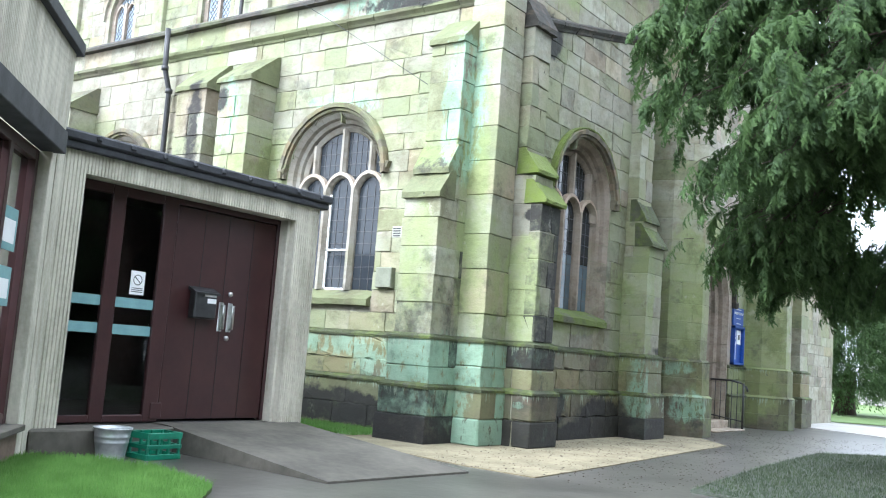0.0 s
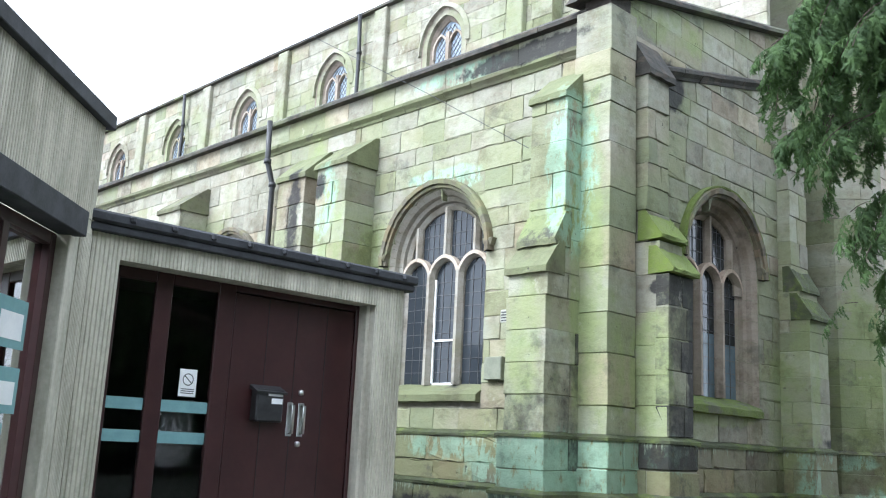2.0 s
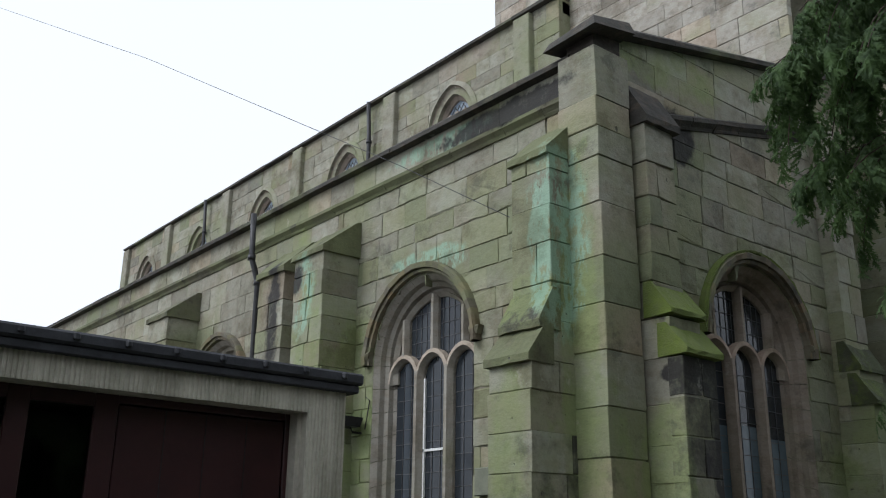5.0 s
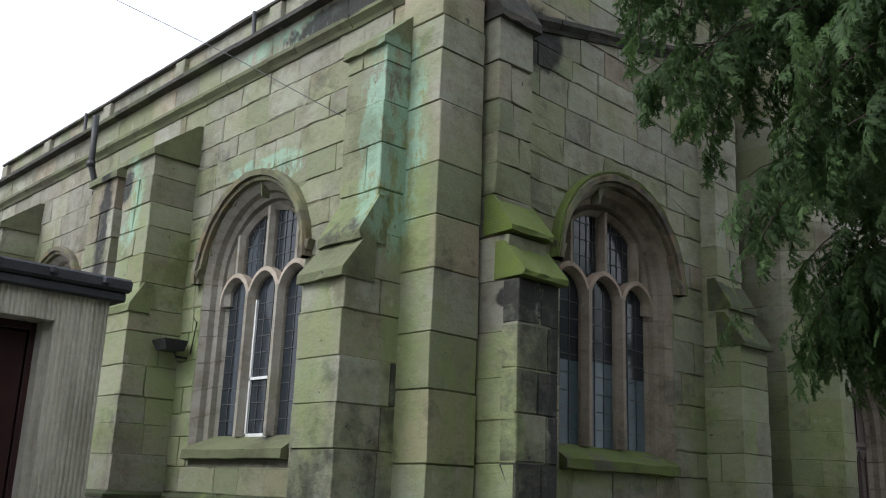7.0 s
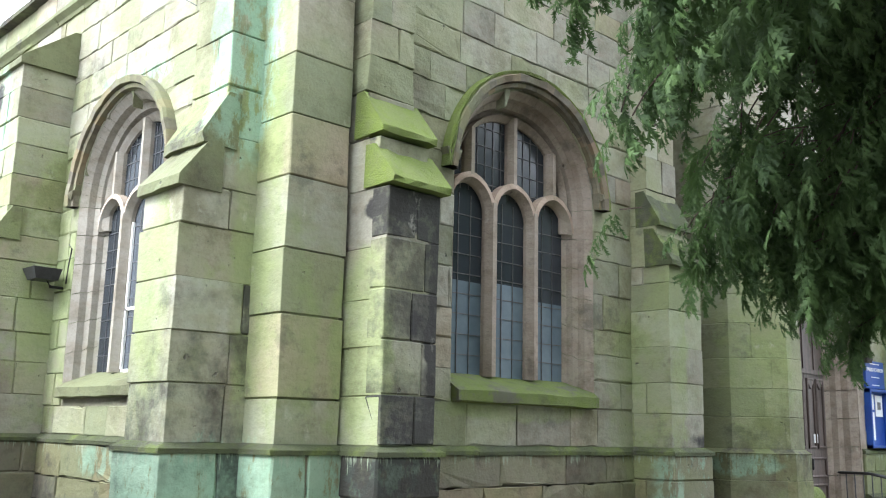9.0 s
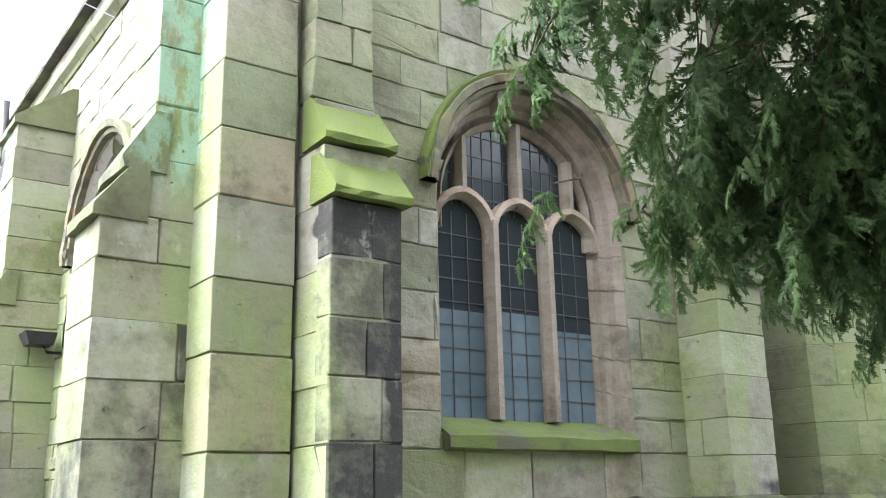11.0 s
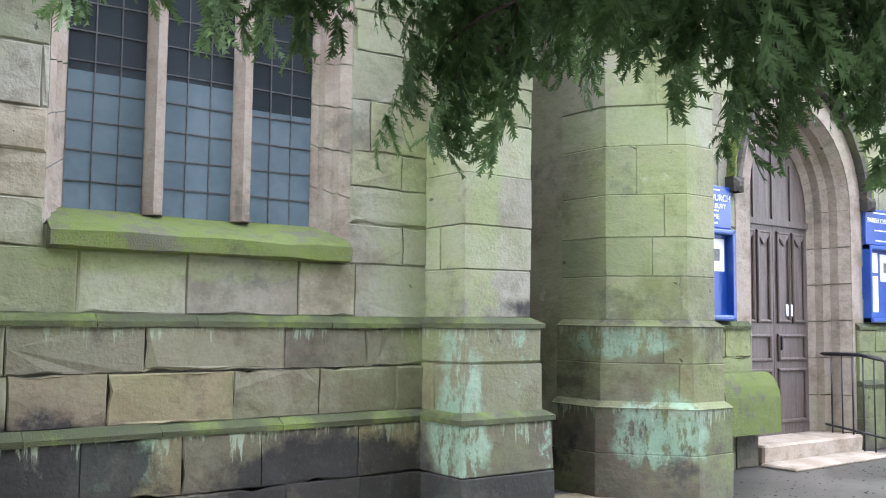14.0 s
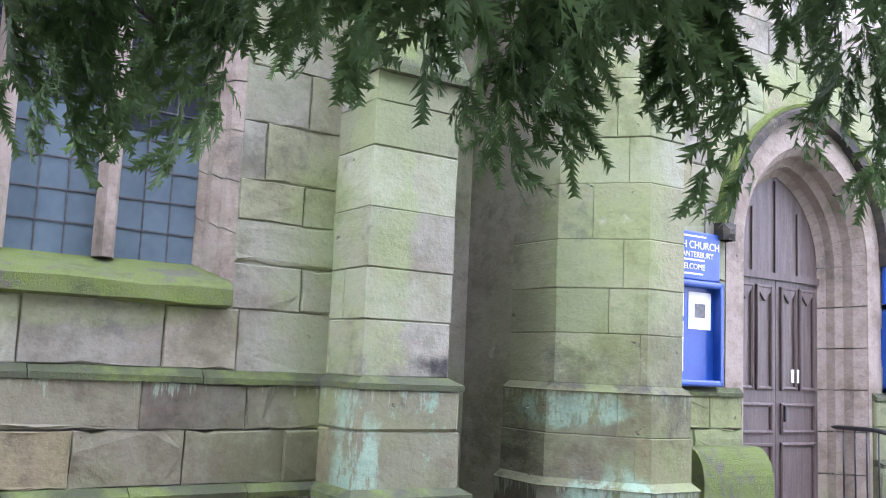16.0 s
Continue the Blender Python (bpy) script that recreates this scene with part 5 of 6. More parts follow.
def tube(points, radius, seg=8):
    bag = Bag()
    n = len(points)
    for i, p in enumerate(points):
        p = Vector(p)
        d = (Vector(points[min(i + 1, n - 1)]) - Vector(points[max(i - 1, 0)])).normalized()
        a = d.orthogonal().normalized()
        b = d.cross(a)
        rr = radius[i] if isinstance(radius, (list, tuple)) else radius
        bag.v += [tuple(p + (a * math.cos(2 * math.pi * k / seg) + b * math.sin(2 * math.pi * k / seg)) * rr) for k in range(seg)]
    for i in range(n - 1):
        bag.f += [(i * seg + k, i * seg + (k + 1) % seg, (i + 1) * seg + (k + 1) % seg, (i + 1) * seg + k) for k in range(seg)]
    bag.f += [tuple(reversed(range(seg))), tuple((n - 1) * seg + k for k in range(seg))]
    return bag


rail = thing("railing", "black iron handrail with upright bars beside the door", "railing")
RY = 21.12
part("handrail", tube([(-7.45, RY, 1.08), (-6.95, RY, 1.08), (-6.72, RY, 1.04), (-6.6, RY, 0.96), (-6.56, RY, 0.86)], 0.022).mesh("handrail", BLACK, True), rail)
part("bottom_rail", tube([(-7.45, RY, 0.3), (-6.68, RY, 0.2)], 0.014).mesh("bottom_rail", BLACK, True), rail)
part("post", tube([(-6.66, RY, 0.02), (-6.66, RY, 1.03)], 0.022).mesh("post", BLACK, True), rail)
for i in range(6):
    x = -7.42 + 0.125 * i
    part("bar", tube([(x, RY, 0.2 if x < -7.02 else 0.035), (x, RY, 1.07)], 0.009).mesh("bar", BLACK, True), rail)

# ---- fittings on the church wall ----
lamp = thing("flood_lamp", "dark bracket flood lamp on the aisle wall", "lamp")
bag = Bag()
v = [(-11.32, 10.55, 3.02), (-11.08, 10.55, 3.02), (-11.08, 10.78, 3.02), (-11.32, 10.78, 3.02), (-11.36, 10.5, 3.14), (-11.04, 10.5, 3.14), (-11.04, 10.8, 3.14), (-11.36, 10.8, 3.14)]
bag.add(v, [(3, 2, 1, 0), (4, 5, 6, 7), (0, 1, 5, 4), (1, 2, 6, 5), (2, 3, 7, 6), (3, 0, 4, 7)])
part("housing", bag.mesh("housing", BLACK), lamp)
part("bracket", tube([(-11.2, 10.9, 2.96), (-11.2, 10.75, 2.96), (-11.2, 10.7, 3.04)], 0.016).mesh("bracket", BLACK, True), lamp)
part("cable", tube([(-11.1, 10.87, 3.0), (-11.02, 10.85, 3.2), (-11.0, 10.86, 3.36), (-11.1, 10.87, 3.42)], 0.008, 6).mesh("cable", BLACK, True), lamp)
bag = Bag()
v, f = slab(south, [(-8.85, 2.08), (-8.55, 2.08), (-8.55, 2.38), (-8.85, 2.38)], 0.0, 0.1, 0.012)
thing("meter_box", "grey-green metal box fixed to the wall", "box", bag.add(v, f).mesh("meter_box", simple("meter_box_paint", (0.15, 0.16, 0.115), (0.22, 0.23, 0.17), 6, 0.8)))
vent = thing("air_vent", "small square metal air grille in the wall", "vent")
bag = Bag()
v, f = slab(south, [(-8.66, 2.83), (-8.48, 2.83), (-8.48, 3.0), (-8.66, 3.0)], 0.0, 0.02, 0.004)
part("plate", bag.add(v, f).mesh("plate", simple("vent_paint", (0.3, 0.3, 0.25), (0.42, 0.42, 0.36), 6, 0.6)), vent)
for i in range(4):
    bag = Bag()
    z = 2.85 + 0.036 * i
    prism(bag, south, [(-8.64, z), (-8.5, z), (-8.5, z + 0.016), (-8.64, z + 0.016)], 0.02, 0.026)
    part("slot", bag.mesh("slot", BLACK), vent)


def downpipe(points, label):
    p = thing("downpipe", label, "pipe", group="church downpipes")
    part("pipe", tube(points, 0.05).mesh("pipe", BLACK, True), p)
    for q in points[1:-1]:
        part("collar", tube([(q[0], q[1], q[2] - 0.04), (q[0], q[1], q[2] + 0.04)], 0.068).mesh("collar", BLACK, True), p)


downpipe([(-14.15, 10.6, 6.75), (-14.15, 10.62, 6.0), (-14.15, 10.76, 5.6), (-14.15, 10.78, 3.5), (-14.15, 10.78, 0.0)], "black iron downpipe on the aisle wall")
for u in (-17.45, -26.0):
    downpipe([(u, 15.0, 11.5), (u, 15.05, 10.5), (u, 15.05, 9.0), (u, 15.05, 7.6)], "black iron downpipe on the clerestory")
pts = [(-7.88, 10.44, 4.96), (-9.6, 10.2, 6.05), (-16, 9.2, 9.9), (-26, 7.5, 15.5), (-40, 5.2, 22.5)]
thing("overhead_wire", "thin dark wire from the buttress to a far pole", "wire", tube(pts, 0.005, 5).mesh("overhead_wire", BLACK))

# ---- porch hall ----
hall = thing("porch_hall", "flat-roofed modern porch of fluted stained concrete", "porch", kind="structure")
HX = -7.75


def fluted(x, y0, y1, z0, z1, pitch=0.036, depth=0.012, back=0.1):
    """Panel facing +x with upright ribs."""
    bag = Bag()
    bag.box(x - back, x - depth, y0, y1, z0, z1)
    n = max(1, round((y1 - y0) / pitch))
    p = (y1 - y0) / n
    for i in range(n):
        a = y0 + p * i
        bag.add([(x - depth - 0.002, a + 0.1 * p, z0), (x, a + 0.3 * p, z0), (x, a + 0.7 * p, z0), (x - depth - 0.002, a + 0.9 * p, z0),
                 (x - depth - 0.002, a + 0.1 * p, z1), (x, a + 0.3 * p, z1), (x, a + 0.7 * p, z1), (x - depth - 0.002, a + 0.9 * p, z1)],
                [(0, 1, 5, 4), (1, 2, 6, 5), (2, 3, 7, 6), (4, 5, 6, 7), (3, 2, 1, 0)])
    return bag


DZ = 0.27
part("post_panel", fluted(HX, 4.86, 5.2, 0.0, 2.86).mesh("post_panel", CONCRETE), hall)
part("post_panel", fluted(HX, 7.98, 8.36, 0.0, 2.86).mesh("post_panel", CONCRETE), hall)
part("lintel_panel", fluted(HX + 0.004, 5.2, 7.98, 2.6, 2.86).mesh("lintel_panel", CONCRETE), hall)
bag = Bag()
bag.box(-8.1, HX - 0.1, 7.94, 8.36, 0, 2.86, 0.005)
bag.box(-8.1, HX - 0.1, 4.86, 5.24, 0, 2.86, 0.005)
bag.box(-8.1, HX - 0.1, 5.24, 7.94, 2.6, 2.86, 0.005)
part("reveal", bag.mesh("reveal", CONCRETE), hall)
bag = Bag()
bag.box(-12.5, -7.66, 4.8, 8.48, 2.87, 2.97, 0.015)
bag.box(-12.5, -7.69, 4.83, 8.45, 2.8, 2.87, 0.01)
part("roof_edge", bag.mesh("roof_edge", FELT), hall, "black felt roof edge")
for i in range(9):
    bag = Bag()
    y = 5.2 + 0.38 * i
    bag.box(-7.72, -7.63, y, y + 0.05, 2.9, 2.96, 0.012)
    part("roof_clip", bag.mesh("roof_clip", FELT), hall)
# side wall of brick courses towards the church
bag = Bag()
bag.box(-12.3, -7.86, 8.24, 8.34, 0.0, 2.8)
part("side_wall", bag.mesh("side_wall", MORTAR), hall)
z = 0.0
bag = Bag()
while z < 2.75:
    x = -12.3
    while x < -7.88:
        bag.box(x, min(x + 0.215, -7.86), 8.33, 8.352 + rng.uniform(-0.003, 0.003), z + 0.005, z + 0.07, 0.004)
        x += 0.225
    z += 0.075
ob = part("brick_courses", bag.mesh("brick_courses", BRICK), hall)
ob["kind"] = "stuff"
bag = Bag()
bag.box(-8.02, -7.95, 8.352, 8.4, 2.2, 2.62, 0.01)
part("white_pipe", bag.mesh("white_pipe", WHITE), hall, "short white plastic pipe on the side wall")
# closed room behind, its dimness put into the surface colour
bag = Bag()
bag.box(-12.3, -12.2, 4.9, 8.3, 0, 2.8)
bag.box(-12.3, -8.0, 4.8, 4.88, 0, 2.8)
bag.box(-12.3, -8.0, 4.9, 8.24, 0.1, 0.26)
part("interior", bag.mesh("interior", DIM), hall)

# door screen: two glazed lights and a solid door
XD = -7.97
doorset = thing("door_2", "dark maroon porch door with two glazed side lights", "door", kind="structure")
for y0, y1, z0, z1 in ((5.2, 5.32, DZ, 2.6), (5.66, 5.82, DZ, 2.6), (6.28, 6.46, DZ, 2.6), (7.9, 7.98, DZ, 2.6), (5.27, 5.66, 2.5, 2.6), (5.82, 6.28, 2.5, 2.6), (6.46, 7.9, 2.54, 2.6), (5.2, 5.66, DZ, DZ + 0.07), (5.82, 6.28, DZ, DZ + 0.07)):
    bag = Bag()
    bag.box(XD - 0.06, XD, y0, y1, z0, z1, 0.006)
    part("frame_bar", bag.mesh("frame_bar", MAROON), doorset)
for y0, y1 in ((5.32, 5.66), (5.82, 6.28)):
    g = part("pane", mesh_of("pane", [(XD - 0.03, y0, DZ + 0.07), (XD - 0.03, y1, DZ + 0.07), (XD - 0.03, y1, 2.5), (XD - 0.03, y0, 2.5)], [(0, 1, 2, 3)], GLASS), doorset)
    g.visible_shadow = False
    for z in (1.40, 1.13):
        bag = Bag()
        bag.box(XD - 0.029, XD - 0.024, y0, y1, z, z + 0.1)
        part("film_stripe", bag.mesh("film_stripe", TEAL), doorset, "pale teal safety film stripe")
leaf = Bag()
leaf.box(XD - 0.06, XD - 0.012, 6.47, 7.89, DZ + 0.02, 2.53, 0.006)
leaf = part("door_leaf", leaf.mesh("door_leaf", MAROON), doorset)
for y in (6.84, 7.18, 7.54):
    bag = Bag()
    bag.box(XD - 0.013, XD - 0.008, y, y + 0.006, DZ + 0.02, 2.53)
    part("board_joint", bag.mesh("board_joint", BLACK), leaf)
for y in (7.17, 7.3):
    h = part("pull_handle", tube([(XD - 0.02, y, 1.27), (XD + 0.05, y, 1.27), (XD + 0.05, y, 1.53), (XD - 0.02, y, 1.53)], 0.014).mesh("pull_handle", STEEL, True), leaf, "brushed steel pull handle")
    bag = Bag()
    bag.box(XD - 0.012, XD - 0.002, y - 0.035, y + 0.035, 1.24, 1.56, 0.004)
    part("handle_plate", bag.mesh("handle_plate", STEEL), h)
for z in (1.66, 1.17):
    part("lock", tube([(XD - 0.02, 7.28, z), (XD + 0.012, 7.28, z)], 0.026, 14).mesh("lock", STEEL, True), leaf, "round steel lock")
box = thing("letter_box", "black metal letter box with a white label on the door", "letter box")
bag = Bag()
bag.box(XD - 0.012, XD + 0.1, 6.72, 7.02, 1.36, 1.66, 0.012)
part("body", bag.mesh("body", BLACK), box)
bag = Bag()
bag.add([(XD - 0.012, 6.7, 1.66), (XD + 0.12, 6.7, 1.62), (XD + 0.12, 7.04, 1.62), (XD - 0.012, 7.04, 1.66), (XD - 0.012, 6.7, 1.7), (XD + 0.12, 6.7, 1.64), (XD + 0.12, 7.04, 1.64), (XD - 0.012, 7.04, 1.7)],
        [(3, 2, 1, 0), (4, 5, 6, 7), (0, 1, 5, 4), (1, 2, 6, 5), (2, 3, 7, 6), (3, 0, 4, 7)])
part("lid", bag.mesh("lid", BLACK), box)
for y0, y1, z0, z1 in ((6.84, 7.0, 1.6, 1.63), (6.88, 7.0, 1.53, 1.58)):
    bag = Bag()
    bag.box(XD + 0.1, XD + 0.103, y0, y1, z0, z1)
    part("label_card", bag.mesh("label_card", PAPER), box, "white paper label")
note = thing("paper_sign", "white no-smoking sign behind the door glass", "sign")
bag = Bag()
bag.box(XD - 0.028, XD - 0.024, 5.98, 6.15, 1.54, 1.78)
part("sheet", bag.mesh("sheet", PAPER), note)
bag = Bag()
for k in range(20):
    a0, a1 = k / 20 * 6.2832, (k + 1) / 20 * 6.2832
    bag.add([(XD - 0.0235, 6.065 + r_ * math.cos(a), 1.69 + r_ * math.sin(a)) for r_, a in ((0.055, a0), (0.055, a1), (0.045, a1), (0.045, a0))], [(0, 1, 2, 3)])
bag.add([(XD - 0.0235, 6.065 + c, 1.69 + d) for c, d in ((-0.042, 0.03), (-0.034, 0.038), (0.042, -0.03), (0.034, -0.038))], [(0, 1, 2, 3)])
for k in range(3):
    bag.add([(XD - 0.0235, y, z) for y, z in ((6.0, 1.565 + 0.018 * k), (6.13, 1.565 + 0.018 * k), (6.13, 1.574 + 0.018 * k), (6.0, 1.574 + 0.018 * k))], [(0, 1, 2, 3)])
part("print", bag.mesh("print", PRINT), note)
bag = Bag()
bag.box(XD - 0.01, XD + 0.012, 6.36, 6.5, 0.3, 0.46, 0.004)
thing("floor_flap", "small framed metal plate low on the door screen", "plate", bag.mesh("floor_flap", MAROON))

# ramp and doorstep
bag = Bag()
bag.add([(-8.0, 6.42, 0.26), (-7.75, 6.42, 0.26), (-5.45, 6.35, 0.02), (-5.3, 8.3, 0.02), (-7.75, 8.3, 0.26), (-8.0, 8.3, 0.26),
         (-8.0, 6.42, -0.02), (-7.75, 6.42, -0.02), (-5.45, 6.35, -0.02), (-5.3, 8.3, -0.02), (-7.75, 8.3, -0.02), (-8.0, 8.3, -0.02)],
        [(0, 1, 4, 5), (1, 2, 3, 4)] + [(i + 6, (i + 1) % 6 + 6, (i + 1) % 6, i) for i in range(6)])
thing("ramp", "concrete ramp up to the porch door", "ramp", bag.mesh("ramp", RAMP), "structure")
bag = Bag()
bag.box(-8.0, -7.6, 4.86, 6.41, 0.0, 0.25, 0.01)
thing("door_sill", "low concrete kerb under the glazed lights", "kerb", bag.mesh("door_sill", RAMP), "structure")

# wing of the hall, set at an angle
QX, QY = -7.72, 4.92
wing = thing("hall_wing", "angled hall wing of fluted concrete with wide dark windows", "wing", kind="structure", at=(QX, QY, 0))
wing.rotation_euler = (0, 0, radians(-43.8))


def wbox(name, s0, s1, e0, e1, z0, z1, mat, label="", c=0.006):
    """Box on the wing: s along the wall from the corner, e outward."""
    bag = Bag()
    bag.box(s0, s1, e0, e1, z0, z1, c)
    part(name, bag.mesh(name, mat), wing, label)


for i in range(8):
    bag = Bag()
    a = 0.02 + i * 0.03
    bag.box(a, a + 0.02, 0.0, 0.014, 0.0, 2.75, 0.004)
    part("rib", bag.mesh("rib", CONCRETE), wing)
wbox("corner_post", 0.0, 0.42, -0.3, 0.0, 0.0, 3.66, CONCRETE)
bag = Bag()
bag.box(0.42, 4.5, -0.3, -0.02, 2.86, 3.66)
for i in range(110):
    a = 0.02 + i * 0.04
    bag.box(a, a + 0.026, -0.03, 0.012, 2.86, 3.66, 0.004)
part("upper_panel", bag.mesh("upper_panel", CONCRETE), wing)
wbox("fascia", 0.36, 4.5, -0.1, 0.1, 2.66, 2.86, FELT, "black timber fascia over the window")
wbox("roof_edge", -0.06, 4.5, -0.6, 0.07, 3.66, 3.78, FELT, "black felt roof edge")
wbox("base_wall", 0.42, 4.5, -0.3, 0.0, 0.0, 0.28, BRICK)
wbox("window_sill", 0.42, 4.5, -0.28, 0.06, 0.28, 0.33, RAMP)
wbox("window_frame", 0.42, 0.52, -0.22, -0.1, 0.33, 2.66, MAROON)
wbox("window_frame", 1.2, 1.3, -0.22, -0.1, 0.33, 2.66, MAROON)
wbox("window_frame", 0.52, 4.5, -0.22, -0.1, 2.56, 2.66, MAROON)
wbox("window_frame", 0.52, 4.5, -0.22, -0.1, 0.33, 0.42, MAROON)
g = part("pane", mesh_of("pane", [(0.52, -0.16, 0.42), (4.5, -0.16, 0.42), (4.5, -0.16, 2.56), (0.52, -0.16, 2.56)], [(0, 1, 2, 3)], GLASS), wing)
g.visible_shadow = False
for z0, z1, a, b in ((1.75, 2.1, 0.62, 1.1), (1.3, 1.62, 0.62, 1.1)):
    wbox("window_poster", a, b, -0.158, -0.154, z0, z1, TEAL, "pale teal poster behind the glass", 0)
    wbox("poster_print", a + 0.06, b - 0.06, -0.1535, -0.151, z0 + 0.06, z1 - 0.1, PAPER, "", 0)
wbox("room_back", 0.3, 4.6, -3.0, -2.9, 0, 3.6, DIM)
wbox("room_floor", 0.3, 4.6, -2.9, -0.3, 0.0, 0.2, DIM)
wbox("room_end", 4.5, 4.6, -3.0, 0.0, 0, 3.66, CONCRETE)
wbox("room_end", 0.0, 0.1, -3.0, -0.3, 0, 3.66, CONCRETE)

# bucket and crate by the door
bucket = thing("bucket", "galvanised metal bucket standing by the porch door", "bucket", at=(-7.42, 5.56, 0.0))
bag, seg = Bag(), 24
prof = [(0.125, 0.0), (0.132, 0.02), (0.128, 0.03), (0.15, 0.15), (0.156, 0.158), (0.152, 0.166), (0.157, 0.2), (0.163, 0.208), (0.159, 0.216), (0.168, 0.27), (0.178, 0.28), (0.178, 0.29), (0.162, 0.285), (0.1, 0.015), (0.0, 0.015)]
for r_, z in prof:
    bag.v += [(r_ * math.cos(2 * math.pi * k / seg), r_ * math.sin(2 * math.pi * k / seg), z) for k in range(seg)]
for i in range(len(prof) - 1):
    bag.f += [(i * seg + k, i * seg + (k + 1) % seg, (i + 1) * seg + (k + 1) % seg, (i + 1) * seg + k) for k in range(seg)]
part("pail", bag.mesh("pail", ZINC, True), bucket)
part("handle", tube([(0.0, -0.175, 0.27), (0.1, -0.14, 0.29), (0.172, 0, 0.30), (0.1, 0.14, 0.29), (0.0, 0.175, 0.27)], 0.005, 6).mesh("handle", ZINC, True), bucket)
crate = thing("bottle_crate", "green plastic slatted bottle crate beside the bucket", "crate", at=(-7.34, 5.98, 0.0))
bag = Bag()
for z0, z1 in ((0.0, 0.05), (0.1, 0.14), (0.19, 0.25)):
    bag.box(-0.15, 0.15, -0.2, -0.185, z0, z1, 0.004)
    bag.box(-0.15, 0.15, 0.185, 0.2, z0, z1, 0.004)
    bag.box(0.135, 0.15, -0.185, 0.185, z0, z1, 0.004)
    bag.box(-0.15, -0.135, -0.185, 0.185, z0, z1, 0.004)
part("slats", bag.mesh("slats", CRATE), crate)
for x in (-0.13, 0.13):
    for y in (-0.18, -0.06, 0.06, 0.18):
        bag = Bag()
        bag.box(x - 0.014, x + 0.014, y - 0.014, y + 0.014, 0, 0.25, 0.004)
        part("upright", bag.mesh("upright", CRATE), crate)
bag = Bag()
bag.box(-0.14, 0.14, -0.19, 0.19, 0.0, 0.015)
part("bottom", bag.mesh("bottom", CRATE), crate)


# ---- yew tree ----
def sprays(seed, count, step, needle):
    """Templates of hanging yew fronds: a drooping stem with flat rows of needles on its side shoots."""
    out = []
    for s in range(count):
        r = random.Random(seed + s)
        tri = []
        def shoot(p, d, l, sag):
            q, d = Vector(p), Vector(d).normalized()
            n = max(3, int(l / step))
            for i in range(n):
                d = (d + Vector((0, 0, -sag / n))).normalized()
                q2 = q + d * l / n
                side = d.cross(Vector((r.uniform(-0.25, 0.25), r.uniform(-0.25, 0.25), 1)))
                side = side.normalized() if side.length > 0.05 else Vector((0, 1, 0))
                for sg in (-1, 1):
                    long = needle * r.uniform(0.55, 1.2) * (1.0 - 0.45 * i / n)
                    tip = q2 + side * sg * long * 0.8 + d * long * r.uniform(0.35, 0.75) + Vector((0, 0, r.uniform(-0.35, 0.05) * long))
                    tri.append((tuple(q), tuple(q + (q2 - q) * 1.25), tuple(tip)))
                q = q2
        length, n = r.uniform(0.26, 0.42), 10
        q, d = Vector((0, 0, 0)), Vector((1, r.uniform(-0.2, 0.2), 0.3)).normalized()
        for i in range(n):
            d = (d + Vector((0, r.uniform(-0.12, 0.12), r.uniform(-0.2, 0.0)))).normalized()
            q2 = q + d * length / n
            side = d.cross(Vector((r.uniform(-0.5, 0.5), r.uniform(-0.5, 0.5), 1))).normalized()
            for sg in (-1, 1):
                if r.random() < 0.92:
                    shoot(q + (q2 - q) * r.random(), d * r.uniform(0.4, 1.0) + side * sg * r.uniform(0.2, 0.9) + Vector((0, 0, r.uniform(-0.5, 0.1))), r.uniform(0.05, 0.15), r.uniform(0.4, 1.6))
            q = q2
        shoot(q, d, length * 0.25, 0.5)
        out.append(np.array(tri, float))
    return out


def soup(name, tris, mat):
    """One mesh from an array of triangles."""
    n = len(tris)
    me = bpy.data.meshes.new(name)
    me.vertices.add(3 * n)
    me.vertices.foreach_set("co", tris.reshape(-1))
    me.loops.add(3 * n)
    me.loops.foreach_set("vertex_index", np.arange(3 * n))
    me.polygons.add(n)
    me.polygons.foreach_set("loop_start", np.arange(0, 3 * n, 3))
    me.materials.append(mat)
    me.update(calc_edges=True)
    return me


def limit(az, z=0.0):
    """Reach of the crown by direction and height: widest towards the church corner, wider above, uneven all round."""
    a = az % (2 * math.pi)
    out = 5.0 + 1.08 * math.exp(-((a - 3.42) / 0.3) ** 2) - 1.5 * math.exp(-((a - 4.3) / 0.55) ** 2)
    above = max(0.0, min(1.0, (z - 3.4) / 2.0))
    return out + 0.22 * math.sin(7 * a) + 0.15 * math.sin(15 * a + 1) + 0.5 * above * math.exp(-((a - 3.5) / 0.42) ** 2)


SKIRT_AZ = (2.3, 2.6, 2.9, 3.0, 3.07, 3.15, 3.25, 3.31, 3.38, 3.6, 4.1, 4.6)
SKIRT_Z = (2.26, 2.23, 2.22, 2.26, 2.3, 2.38, 2.42, 2.58, 2.95, 3.3, 3.8, 2.6)


def hem(x, y):
    """Lowest twigs of the crown: a skirt at the rim that lifts round towards the path, higher and looser inside."""
    rho, a = math.hypot(x, y), math.atan2(y, x) % (2 * math.pi)
    z = float(np.interp(a, SKIRT_AZ, SKIRT_Z)) + 0.12 + 0.5 * max(0.0, limit(a) - rho - 0.9)
    lobe = math.sin(5.3 * x + 2 * math.sin(3 * y)) * math.sin(4.7 * y + 1.3 * math.sin(4 * x))
    z += (0.6 if a < 3.12 else 0.3) * (0.35 - max(-0.4, lobe))
    if abs(x + 2.4) < 1.45 and y < 0.6:
        z = max(z, 3.9)
    return min(z, 4.4)


